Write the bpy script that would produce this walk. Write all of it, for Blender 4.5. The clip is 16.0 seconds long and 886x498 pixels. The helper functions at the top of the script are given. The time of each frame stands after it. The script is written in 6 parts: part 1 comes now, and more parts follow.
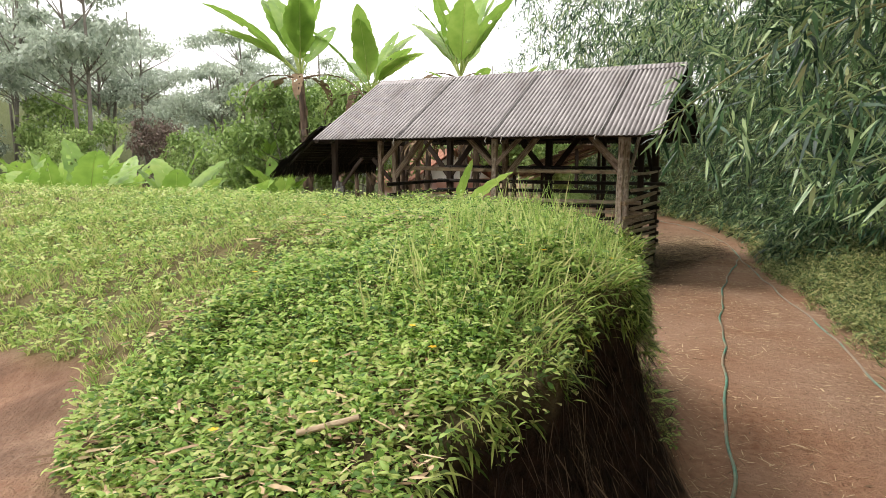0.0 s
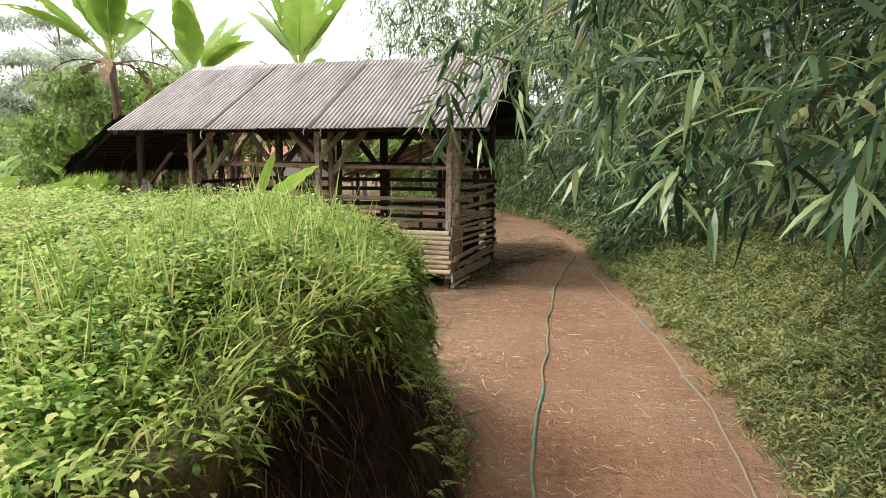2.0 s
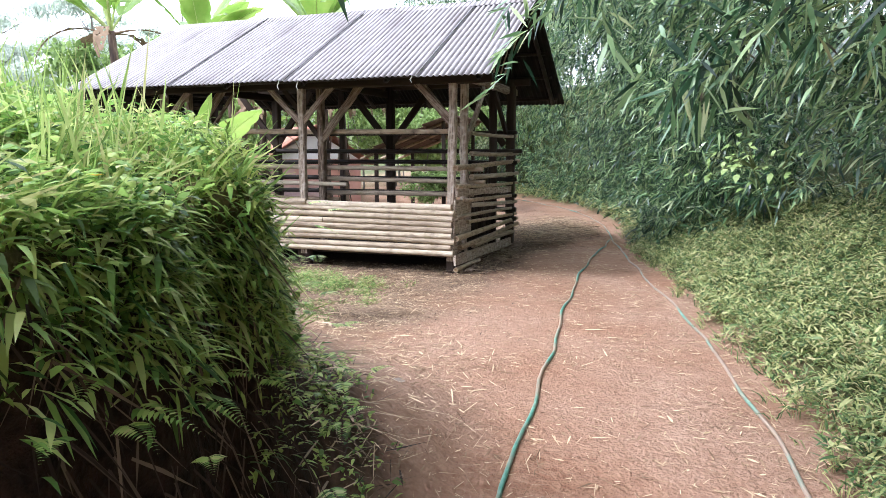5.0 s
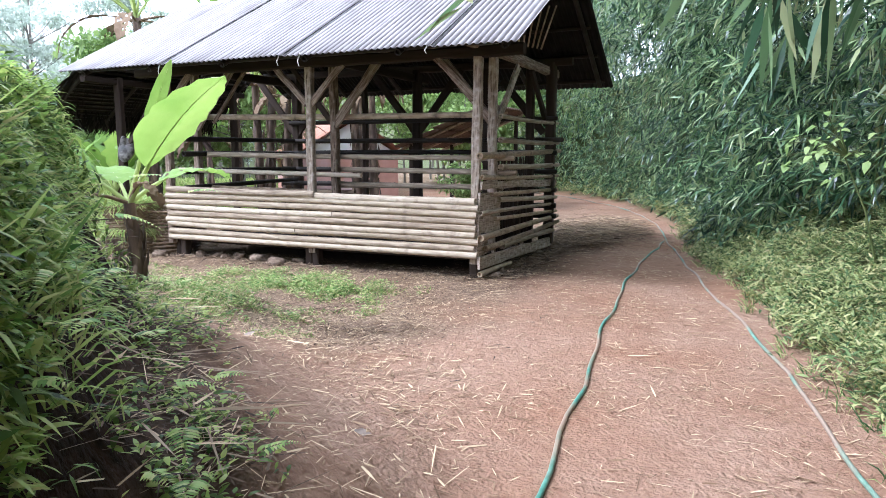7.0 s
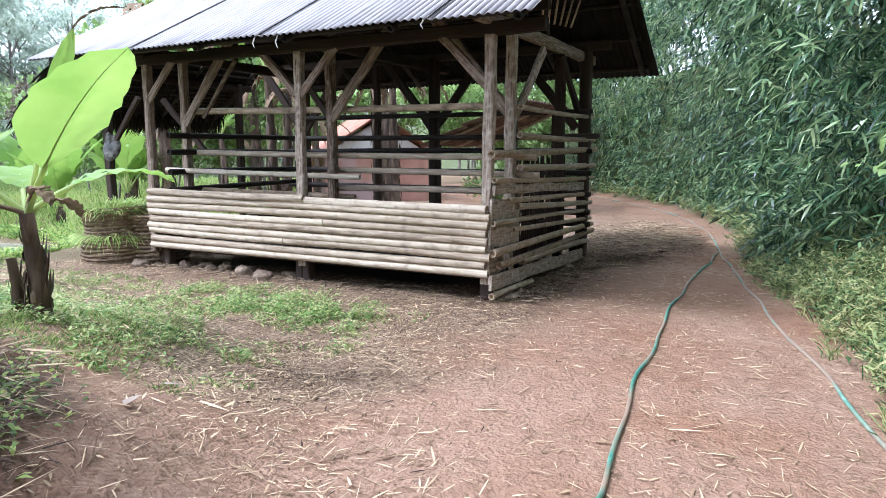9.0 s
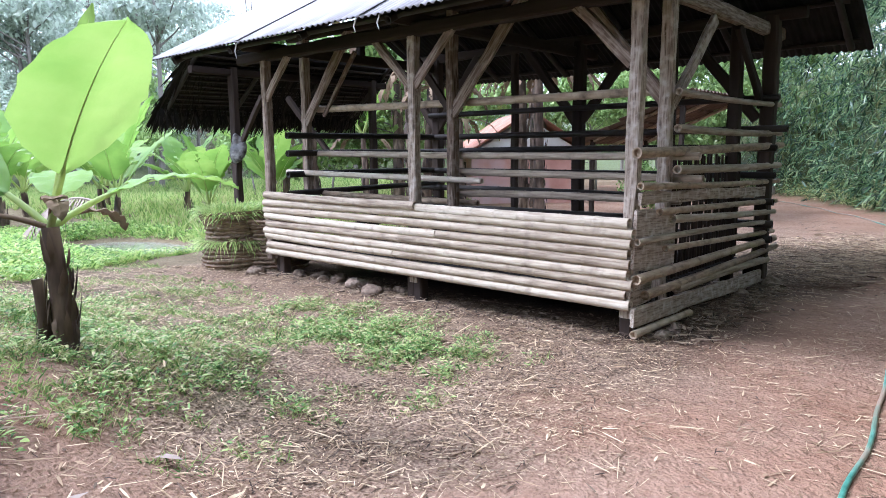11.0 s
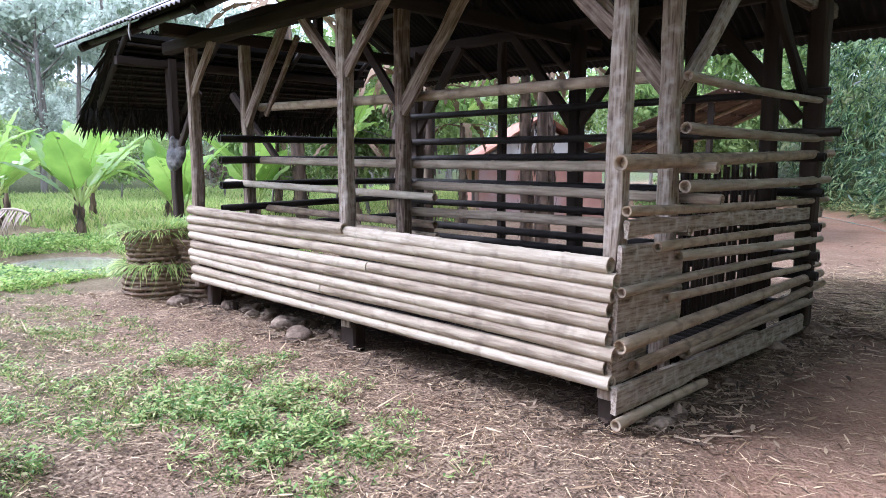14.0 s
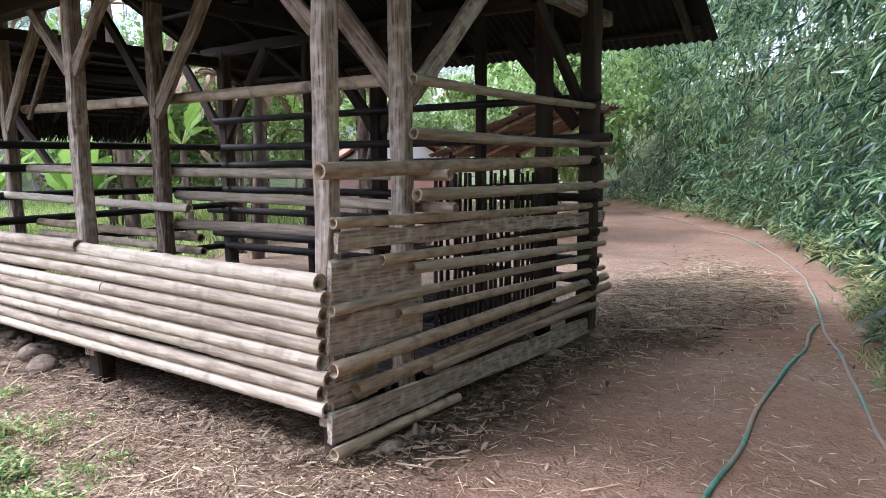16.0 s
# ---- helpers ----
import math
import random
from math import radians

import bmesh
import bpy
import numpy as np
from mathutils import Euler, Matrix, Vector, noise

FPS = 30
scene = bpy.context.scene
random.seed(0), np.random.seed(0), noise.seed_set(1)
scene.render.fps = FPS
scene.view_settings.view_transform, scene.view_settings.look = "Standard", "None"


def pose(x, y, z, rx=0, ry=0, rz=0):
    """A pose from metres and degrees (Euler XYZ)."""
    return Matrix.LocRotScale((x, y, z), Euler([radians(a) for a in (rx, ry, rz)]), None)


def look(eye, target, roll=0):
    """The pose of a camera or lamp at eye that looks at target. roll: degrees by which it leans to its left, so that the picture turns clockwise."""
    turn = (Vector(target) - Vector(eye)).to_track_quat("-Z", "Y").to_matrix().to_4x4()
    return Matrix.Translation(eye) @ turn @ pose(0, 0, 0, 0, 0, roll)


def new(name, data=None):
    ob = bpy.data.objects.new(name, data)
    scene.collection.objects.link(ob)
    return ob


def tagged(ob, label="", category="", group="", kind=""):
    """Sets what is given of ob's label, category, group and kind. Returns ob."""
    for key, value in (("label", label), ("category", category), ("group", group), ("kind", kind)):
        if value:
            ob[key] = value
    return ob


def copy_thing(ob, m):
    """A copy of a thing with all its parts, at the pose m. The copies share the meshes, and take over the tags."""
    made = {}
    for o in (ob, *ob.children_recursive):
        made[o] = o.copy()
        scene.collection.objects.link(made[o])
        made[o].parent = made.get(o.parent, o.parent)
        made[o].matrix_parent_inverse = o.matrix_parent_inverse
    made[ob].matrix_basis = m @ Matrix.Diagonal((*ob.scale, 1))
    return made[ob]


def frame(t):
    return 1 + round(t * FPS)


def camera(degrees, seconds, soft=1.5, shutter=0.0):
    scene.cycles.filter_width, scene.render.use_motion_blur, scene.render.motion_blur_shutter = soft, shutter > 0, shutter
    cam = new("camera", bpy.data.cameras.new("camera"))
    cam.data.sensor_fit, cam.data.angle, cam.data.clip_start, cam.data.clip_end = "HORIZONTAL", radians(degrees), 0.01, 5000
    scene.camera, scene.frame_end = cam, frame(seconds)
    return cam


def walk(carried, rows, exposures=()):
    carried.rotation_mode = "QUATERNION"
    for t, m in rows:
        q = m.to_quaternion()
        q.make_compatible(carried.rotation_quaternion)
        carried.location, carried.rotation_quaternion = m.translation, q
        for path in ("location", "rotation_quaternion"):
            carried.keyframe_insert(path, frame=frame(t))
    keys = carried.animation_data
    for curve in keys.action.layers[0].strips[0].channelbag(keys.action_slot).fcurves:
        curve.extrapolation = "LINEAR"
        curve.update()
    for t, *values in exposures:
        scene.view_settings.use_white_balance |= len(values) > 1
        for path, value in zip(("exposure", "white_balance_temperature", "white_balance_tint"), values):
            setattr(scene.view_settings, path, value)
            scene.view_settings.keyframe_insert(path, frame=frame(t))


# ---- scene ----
cam = camera(66.6, 16.0, soft=0.4)
METRES, EYE, TILT, LEAN, TURN = 10.1, 1.5, 0.0, 0.0, 27.2
ROWS = [
    (0.0, 0.0, 0.0, 0.0, -0.02, -7.67, 0.16),
    (0.5, 0.021, 0.0186, -0.0033, -4.33, -7.51, 0.08),
    (1.0, 0.0418, 0.0373, -0.0062, -5.46, -7.53, 0.24),
    (1.5, 0.061, 0.0657, -0.007, -8.07, -7.76, 0.11),
    (2.0, 0.0768, 0.0877, -0.0099, -11.43, -7.65, -0.11),
    (2.5, 0.0985, 0.1128, -0.0176, -12.94, -7.67, -0.15),
    (3.0, 0.1158, 0.1377, -0.0254, -12.46, -7.79, -0.01),
    (5.5, 0.1902, 0.2771, -0.0639, -5.55, -8.21, 0.05),
    (6.0, 0.2005, 0.3084, -0.0692, -4.23, -8.25, -0.0),
    (6.5, 0.211, 0.34, -0.074, -4.77, -8.2, -0.1),
    (7.0, 0.2262, 0.3716, -0.0734, -2.99, -8.26, 0.1),
    (7.5, 0.2401, 0.4035, -0.0751, -2.11, -8.28, 0.08),
    (8.0, 0.2568, 0.438, -0.0783, -2.63, -8.27, 0.05),
    (8.5, 0.2703, 0.47, -0.0759, -1.58, -8.35, 0.25),
    (9.0, 0.2737, 0.5048, -0.0756, 0.87, -8.28, 0.07),
    (9.5, 0.2779, 0.536, -0.0747, 2.94, -8.18, -0.08),
    (10.0, 0.2853, 0.5679, -0.0764, 7.3, -8.26, 0.31),
    (12.5, 0.311, 0.7281, -0.0759, 18.29, -8.14, 0.24),
    (13.0, 0.3153, 0.7574, -0.0773, 16.71, -7.84, 0.12),
    (13.5, 0.3212, 0.7849, -0.0762, 17.62, -7.87, 0.34),
    (14.0, 0.3269, 0.8068, -0.0771, 17.25, -7.58, 0.21),
    (14.5, 0.3385, 0.8222, -0.0785, 13.49, -7.34, 0.15),
    (15.0, 0.3635, 0.8326, -0.0788, 11.17, -7.0, 0.45),
    (15.5, 0.3862, 0.8423, -0.0779, 8.86, -7.03, 0.57),
    (16.0, 0.4125, 0.8577, -0.0761, 8.01, -7.25, 0.54),
]
EXPOSURES = [(0.0, 0.76, 6800, 13), (2.0, 0.98, 6900, 13), (3.0, 1.15, 6900, 14), (5.5, 1.74, 5400, 18), (7.5, 1.62, 5300, 17), (9.5, 1.62, 5200, 15), (12.5, 1.66, 5050, 24), (16.0, 1.7, 5300, 21)]
walk(cam, [(t, pose(0, 0, EYE, TILT, LEAN, TURN) @ pose(METRES * x, METRES * y, METRES * z, 90 + pitch, roll, yaw)) for t, x, y, z, yaw, pitch, roll in ROWS], EXPOSURES)

# ---- sky and sun: a bright overcast day ----
world = bpy.data.worlds.new("overcast_sky")
scene.world = world
world.use_nodes = True
wn, wl = world.node_tree.nodes, world.node_tree.links
wn.clear()
sky = wn.new("ShaderNodeTexSky")
sky.sky_type, sky.sun_disc = "NISHITA", False
sky.sun_elevation, sky.sun_rotation = radians(49), radians(-130)
sky.air_density, sky.dust_density, sky.ozone_density = 1.0, 6.0, 1.0
clouds = wn.new("ShaderNodeMix")
clouds.data_type = "RGBA"
clouds.inputs[0].default_value = 0.85
clouds.inputs[7].default_value = (14.0, 14.3, 14.6, 1)
backg = wn.new("ShaderNodeBackground")
backg.inputs["Strength"].default_value = 0.1
wout = wn.new("ShaderNodeOutputWorld")
wl.new(sky.outputs[0], clouds.inputs[6])
wl.new(clouds.outputs[2], backg.inputs["Color"])
wl.new(backg.outputs[0], wout.inputs[0])

sun = new("sun", bpy.data.lights.new("sun", "SUN"))
sun.data.energy, sun.data.angle, sun.data.color = 1.5, radians(14), (1.0, 0.97, 0.92)
sun.matrix_world = look((0, 0, 30), Vector((0, 0, 30)) - Vector((-0.50, -0.42, 0.76)))

rng = np.random.default_rng(7)


# ---- materials ----
def material(name, stops, scale=6.0, stretch=(1, 1, 1), rough=0.7, bump=0.2, bump_scale=40.0, island=0.0, objvar=0.0, translucent=0.0, metal=0.0,
             stain=None, stain_scale=1.5, stain_at=(0.5, 0.65), detail=6.0, spec=0.3, bump_distance=0.01, round_stain=False):
    """A surface coloured by a ramp over grain noise, blended with per-piece chance, stains at a larger scale and fine relief."""
    mat = bpy.data.materials.new(name)
    mat.use_nodes = True
    n, l = mat.node_tree.nodes, mat.node_tree.links
    n.clear()
    out, bsdf = n.new("ShaderNodeOutputMaterial"), n.new("ShaderNodeBsdfPrincipled")
    coord, mapping = n.new("ShaderNodeTexCoord"), n.new("ShaderNodeMapping")
    mapping.inputs["Scale"].default_value = stretch
    l.new(coord.outputs["Object"], mapping.inputs["Vector"])
    grain = n.new("ShaderNodeTexNoise")
    grain.inputs["Scale"].default_value, grain.inputs["Detail"].default_value = scale, detail
    l.new(mapping.outputs[0], grain.inputs["Vector"])
    value = grain.outputs["Fac"]
    for source, amount in (("island", island), ("object", objvar)):
        if amount:
            node = n.new("ShaderNodeNewGeometry" if source == "island" else "ShaderNodeObjectInfo")
            mix = n.new("ShaderNodeMix")
            mix.inputs[0].default_value = amount
            l.new(value, mix.inputs[2])
            l.new(node.outputs["Random Per Island" if source == "island" else "Random"], mix.inputs[3])
            value = mix.outputs[0]
    ramp = n.new("ShaderNodeValToRGB")
    ramp.color_ramp.elements[0].position, ramp.color_ramp.elements[0].color = stops[0][0], (*stops[0][1], 1)
    ramp.color_ramp.elements[1].position, ramp.color_ramp.elements[1].color = stops[-1][0], (*stops[-1][1], 1)
    for at, colour in stops[1:-1]:
        ramp.color_ramp.elements.new(at).color = (*colour, 1)
    l.new(value, ramp.inputs[0])
    colour = ramp.outputs[0]
    if stain:
        big, band, mix = n.new("ShaderNodeTexNoise"), n.new("ShaderNodeMapRange"), n.new("ShaderNodeMix")
        big.inputs["Scale"].default_value, big.inputs["Detail"].default_value = stain_scale, 5
        l.new(coord.outputs["Object"] if round_stain else mapping.outputs[0], big.inputs["Vector"])
        band.inputs[1].default_value, band.inputs[2].default_value = stain_at
        l.new(big.outputs["Fac"], band.inputs[0])
        mix.data_type = "RGBA"
        l.new(band.outputs[0], mix.inputs[0])
        l.new(colour, mix.inputs[6])
        mix.inputs[7].default_value = (*stain, 1)
        colour = mix.outputs[2]
    l.new(colour, bsdf.inputs["Base Color"])
    bsdf.inputs["Roughness"].default_value, bsdf.inputs["Metallic"].default_value = rough, metal
    bsdf.inputs["Specular IOR Level"].default_value = spec
    if bump:
        fine, relief = n.new("ShaderNodeTexNoise"), n.new("ShaderNodeBump")
        fine.inputs["Scale"].default_value, fine.inputs["Detail"].default_value = bump_scale, 4
        l.new(mapping.outputs[0], fine.inputs["Vector"])
        relief.inputs["Strength"].default_value, relief.inputs["Distance"].default_value = bump, bump_distance
        l.new(fine.outputs["Fac"], relief.inputs["Height"])
        l.new(relief.outputs[0], bsdf.inputs["Normal"])
    shader = bsdf.outputs[0]
    if translucent:
        glow, both = n.new("ShaderNodeBsdfTranslucent"), n.new("ShaderNodeMixShader")
        l.new(colour, glow.inputs["Color"])
        both.inputs[0].default_value = translucent
        l.new(shader, both.inputs[1])
        l.new(glow.outputs[0], both.inputs[2])
        shader = both.outputs[0]
    l.new(shader, out.inputs["Surface"])
    return mat


WEED = material("weed_leaves", [(0.18, (0.06, 0.14, 0.03)), (0.35, (0.22, 0.39, 0.085)), (0.55, (0.46, 0.63, 0.17)), (0.9, (0.64, 0.60, 0.28))], 1.2, island=0.65, rough=0.45, bump=0.0, translucent=0.5)
# Darker copy of the weed leaves, with the bank's shade in its colour.
WEED_SHADED = material("shade_tinted_weed_leaves", [(0.22, (0.045, 0.08, 0.014)), (0.42, (0.16, 0.25, 0.05)), (0.6, (0.36, 0.47, 0.11)), (0.8, (0.48, 0.55, 0.16)), (0.97, (0.40, 0.30, 0.15))], 1.6, island=0.65, rough=0.45, bump=0.0, translucent=0.4)
YARD_GREEN = material("fresh_yard_grass", [(0.2, (0.08, 0.17, 0.045)), (0.42, (0.25, 0.40, 0.11)), (0.60, (0.48, 0.56, 0.20)), (0.76, (0.56, 0.47, 0.27))], 1.2, island=0.6, rough=0.5, bump=0.0, translucent=0.35)
GRASS = material("grass_blades", [(0.2, (0.14, 0.25, 0.06)), (0.46, (0.36, 0.50, 0.13)), (0.68, (0.58, 0.64, 0.25)), (0.88, (0.52, 0.43, 0.23))], 1.0, island=0.6, rough=0.5, bump=0.0, translucent=0.35)
VERGE = material("verge_leaves", [(0.24, (0.05, 0.10, 0.035)), (0.43, (0.19, 0.27, 0.095)), (0.64, (0.46, 0.48, 0.20)), (0.88, (0.50, 0.42, 0.23))], 2.2, island=0.6, rough=0.5, bump=0.0, translucent=0.3)
BAMBOO_LEAF = material("bamboo_leaves", [(0.24, (0.014, 0.042, 0.022)), (0.44, (0.05, 0.12, 0.053)), (0.60, (0.155, 0.265, 0.115)), (0.78, (0.37, 0.49, 0.23)), (0.96, (0.44, 0.37, 0.22))], 0.7, island=0.7, rough=0.32, bump=0.0, translucent=0.3, spec=0.6)
STRAW = material("dry_litter", [(0.2, (0.14, 0.083, 0.043)), (0.45, (0.34, 0.23, 0.13)), (0.75, (0.60, 0.455, 0.28))], 3.0, island=0.8, rough=0.8, bump=0.0)
ROOT = material("roots_and_dry_stems", [(0.2, (0.02, 0.012, 0.008)), (0.6, (0.06, 0.038, 0.025)), (0.95, (0.24, 0.17, 0.11))], 3.0, island=0.8, rough=0.9, bump=0.0)
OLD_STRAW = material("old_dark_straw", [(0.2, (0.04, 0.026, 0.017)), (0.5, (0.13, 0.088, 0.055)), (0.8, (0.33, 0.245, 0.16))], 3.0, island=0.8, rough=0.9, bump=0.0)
POLE = material("weathered_bamboo", [(0.24, (0.17, 0.125, 0.085)), (0.40, (0.32, 0.255, 0.18)), (0.56, (0.44, 0.365, 0.265)), (0.76, (0.58, 0.51, 0.40))], 38.0, (1, 1, 0.1), 0.75, 0.4, 80, objvar=0.25, stain=(0.17, 0.13, 0.095), stain_scale=9.0, round_stain=True, stain_at=(0.55, 0.85), spec=0.2, detail=10)
POLE_WARM = material("yellow_brown_bamboo", [(0.25, (0.16, 0.105, 0.065)), (0.5, (0.36, 0.27, 0.175)), (0.8, (0.52, 0.42, 0.30))], 34.0, (1, 1, 0.18), 0.7, 0.6, 80, objvar=0.25, stain=(0.10, 0.075, 0.055), stain_scale=9, round_stain=True, stain_at=(0.5, 0.8), spec=0.25, detail=10)
# Bamboo under the roofs, darkened in its colour for the shade there.
POLE_DARK = material("shaded_bamboo", [(0.25, (0.012, 0.009, 0.007)), (0.6, (0.028, 0.021, 0.016)), (0.85, (0.075, 0.056, 0.042))], 9.0, (1, 1, 0.12), 0.65, 0.25, 30, objvar=0.3)
TIMBER = material("weathered_timber", [(0.3, (0.07, 0.047, 0.033)), (0.5, (0.20, 0.145, 0.105)), (0.7, (0.38, 0.31, 0.24))], 55.0, (1, 1, 0.09), 0.9, 0.6, 110, objvar=0.12, stain=(0.36, 0.30, 0.24), stain_scale=13.0, round_stain=True, stain_at=(0.50, 0.82), spec=0.1, detail=10)
TIMBER_PALE = material("bleached_timber", [(0.30, (0.09, 0.066, 0.048)), (0.47, (0.28, 0.22, 0.165)), (0.68, (0.43, 0.365, 0.29))], 60.0, (1, 1, 0.09), 0.95, 0.6, 110, objvar=0.06, stain=(0.55, 0.48, 0.40), stain_scale=15.0, round_stain=True, stain_at=(0.46, 0.80), spec=0.08, detail=12)
# Old dark timber, darkened further for the shade inside the shed.
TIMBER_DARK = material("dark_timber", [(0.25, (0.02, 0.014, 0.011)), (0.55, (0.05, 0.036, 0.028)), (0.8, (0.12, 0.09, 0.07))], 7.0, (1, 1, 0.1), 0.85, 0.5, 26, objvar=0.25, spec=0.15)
SHEET_OLD = material("fibre_cement_sheet", [(0.25, (0.24, 0.225, 0.222)), (0.5, (0.35, 0.33, 0.325)), (0.75, (0.46, 0.435, 0.425))], 5.0, (1, 0.25, 1), 0.85, 0.3, 60, objvar=0.03, stain=(0.20, 0.18, 0.17), stain_scale=2.6, stain_at=(0.52, 0.72), spec=0.2)
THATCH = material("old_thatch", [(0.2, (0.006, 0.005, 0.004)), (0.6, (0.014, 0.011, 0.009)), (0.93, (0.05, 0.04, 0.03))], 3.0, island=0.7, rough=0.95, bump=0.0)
BANANA = material("banana_leaf", [(0.2, (0.13, 0.25, 0.04)), (0.5, (0.24, 0.39, 0.07)), (0.8, (0.37, 0.50, 0.12))], 2.5, rough=0.38, bump=0.15, bump_scale=60, objvar=0.25, translucent=0.45, spec=0.45)
BANANA_RIB = material("banana_midrib", [(0.3, (0.46, 0.55, 0.20)), (0.7, (0.60, 0.66, 0.30))], 6.0, rough=0.4, bump=0.0, translucent=0.55)
BANANA_STEM = material("banana_stem", [(0.3, (0.022, 0.015, 0.011)), (0.5, (0.085, 0.055, 0.038)), (0.68, (0.22, 0.155, 0.105)), (0.85, (0.22, 0.24, 0.08))], 7.0, (1, 1, 0.25), 0.6, 0.4, 30)
BANANA_DRY = material("dry_banana_leaf", [(0.25, (0.09, 0.056, 0.035)), (0.55, (0.21, 0.145, 0.09)), (0.8, (0.36, 0.27, 0.18))], 5.0, island=0.5, rough=0.9, bump=0.0, translucent=0.15)
HOSE = material("green_hose", [(0.3, (0.045, 0.16, 0.11)), (0.6, (0.09, 0.26, 0.185)), (0.8, (0.22, 0.38, 0.30))], 14.0, rough=0.4, bump=0.1, stain=(0.30, 0.22, 0.15), stain_scale=1.4, stain_at=(0.42, 0.56), spec=0.4)
HOSE_PALE = material("dusty_pale_hose", [(0.3, (0.08, 0.22, 0.16)), (0.6, (0.15, 0.31, 0.23)), (0.8, (0.32, 0.42, 0.34))], 10.0, rough=0.5, bump=0.1, stain=(0.30, 0.23, 0.17), stain_scale=1.2, stain_at=(0.38, 0.52), spec=0.4)
STONE = material("field_stone", [(0.3, (0.06, 0.043, 0.03)), (0.5, (0.17, 0.125, 0.09)), (0.75, (0.34, 0.27, 0.20))], 22.0, rough=0.95, bump=0.9, bump_scale=45, objvar=0.3, detail=10, spec=0.1)
WICKER = material("woven_bamboo_strip", [(0.2, (0.06, 0.038, 0.024)), (0.5, (0.17, 0.115, 0.07)), (0.8, (0.34, 0.25, 0.16))], 12.0, island=0.6, rough=0.7, bump=0.0)
BARK = material("tree_bark", [(0.25, (0.09, 0.075, 0.06)), (0.6, (0.22, 0.2, 0.17)), (0.85, (0.38, 0.36, 0.33))], 4.0, (1, 1, 0.3), 0.9, 0.4, 20)
# Pale grey-green: the haze over the distant trees, put into their leaf colour.
HAZY_LEAF = material("hazy_tree_foliage", [(0.2, (0.27, 0.32, 0.26)), (0.5, (0.44, 0.50, 0.40)), (0.8, (0.60, 0.66, 0.54))], 0.25, island=0.5, objvar=0.3, rough=0.6, bump=0.0, translucent=0.4)
BUSH_LEAF = material("bush_foliage", [(0.2, (0.10, 0.17, 0.05)), (0.5, (0.25, 0.36, 0.11)), (0.8, (0.42, 0.52, 0.20))], 0.6, island=0.5, objvar=0.25, rough=0.5, bump=0.0, translucent=0.35)
RUSSET_LEAF = material("russet_foliage", [(0.2, (0.12, 0.085, 0.07)), (0.6, (0.21, 0.155, 0.125)), (0.9, (0.30, 0.24, 0.19))], 0.6, island=0.5, rough=0.6, bump=0.0, translucent=0.2)
TERRACOTTA = material("terracotta_tile", [(0.25, (0.20, 0.085, 0.055)), (0.6, (0.36, 0.16, 0.105)), (0.85, (0.46, 0.26, 0.19))], 3.0, rough=0.85, bump=0.2, objvar=0.4)
OLD_TILE = material("old_brown_tile", [(0.25, (0.07, 0.045, 0.033)), (0.6, (0.15, 0.10, 0.075)), (0.85, (0.25, 0.18, 0.14))], 3.0, rough=0.9, bump=0.2)
PLASTER = material("whitewashed_plaster", [(0.3, (0.62, 0.60, 0.57)), (0.7, (0.78, 0.77, 0.74))], 2.0, rough=0.9, bump=0.2, stain=(0.5, 0.46, 0.4), stain_scale=0.8)
BRICK = material("faded_brick_plaster", [(0.3, (0.42, 0.21, 0.16)), (0.7, (0.55, 0.32, 0.25))], 2.0, rough=0.9, bump=0.2, stain=(0.5, 0.36, 0.34), stain_scale=0.8)
SACK = material("woven_plastic_sack", [(0.35, (0.05, 0.045, 0.04)), (0.5, (0.20, 0.185, 0.165)), (0.68, (0.42, 0.40, 0.37))], 11.0, rough=0.6, bump=0.4, bump_scale=20, stain=(0.10, 0.10, 0.105), stain_scale=6)
PALE_DRY = material("pale_dry_frond", [(0.2, (0.17, 0.12, 0.09)), (0.7, (0.40, 0.32, 0.26))], 5.0, island=0.6, rough=0.85, bump=0.0)
FLOWER = material("yellow_flower", [(0.3, (0.75, 0.42, 0.02)), (0.7, (0.85, 0.60, 0.04))], 8.0, rough=0.5, bump=0.0, translucent=0.2)

WATER = bpy.data.materials.new("pond_water")
WATER.use_nodes = True
wb = WATER.node_tree.nodes["Principled BSDF"]
wb.inputs["Base Color"].default_value, wb.inputs["Roughness"].default_value = (0.25, 0.25, 0.19, 1), 0.1
ripple, wbump = WATER.node_tree.nodes.new("ShaderNodeTexNoise"), WATER.node_tree.nodes.new("ShaderNodeBump")
ripple.inputs["Scale"].default_value, wbump.inputs["Strength"].default_value = 6.0, 0.08
WATER.node_tree.links.new(ripple.outputs["Fac"], wbump.inputs["Height"])
WATER.node_tree.links.new(wbump.outputs[0], wb.inputs["Normal"])


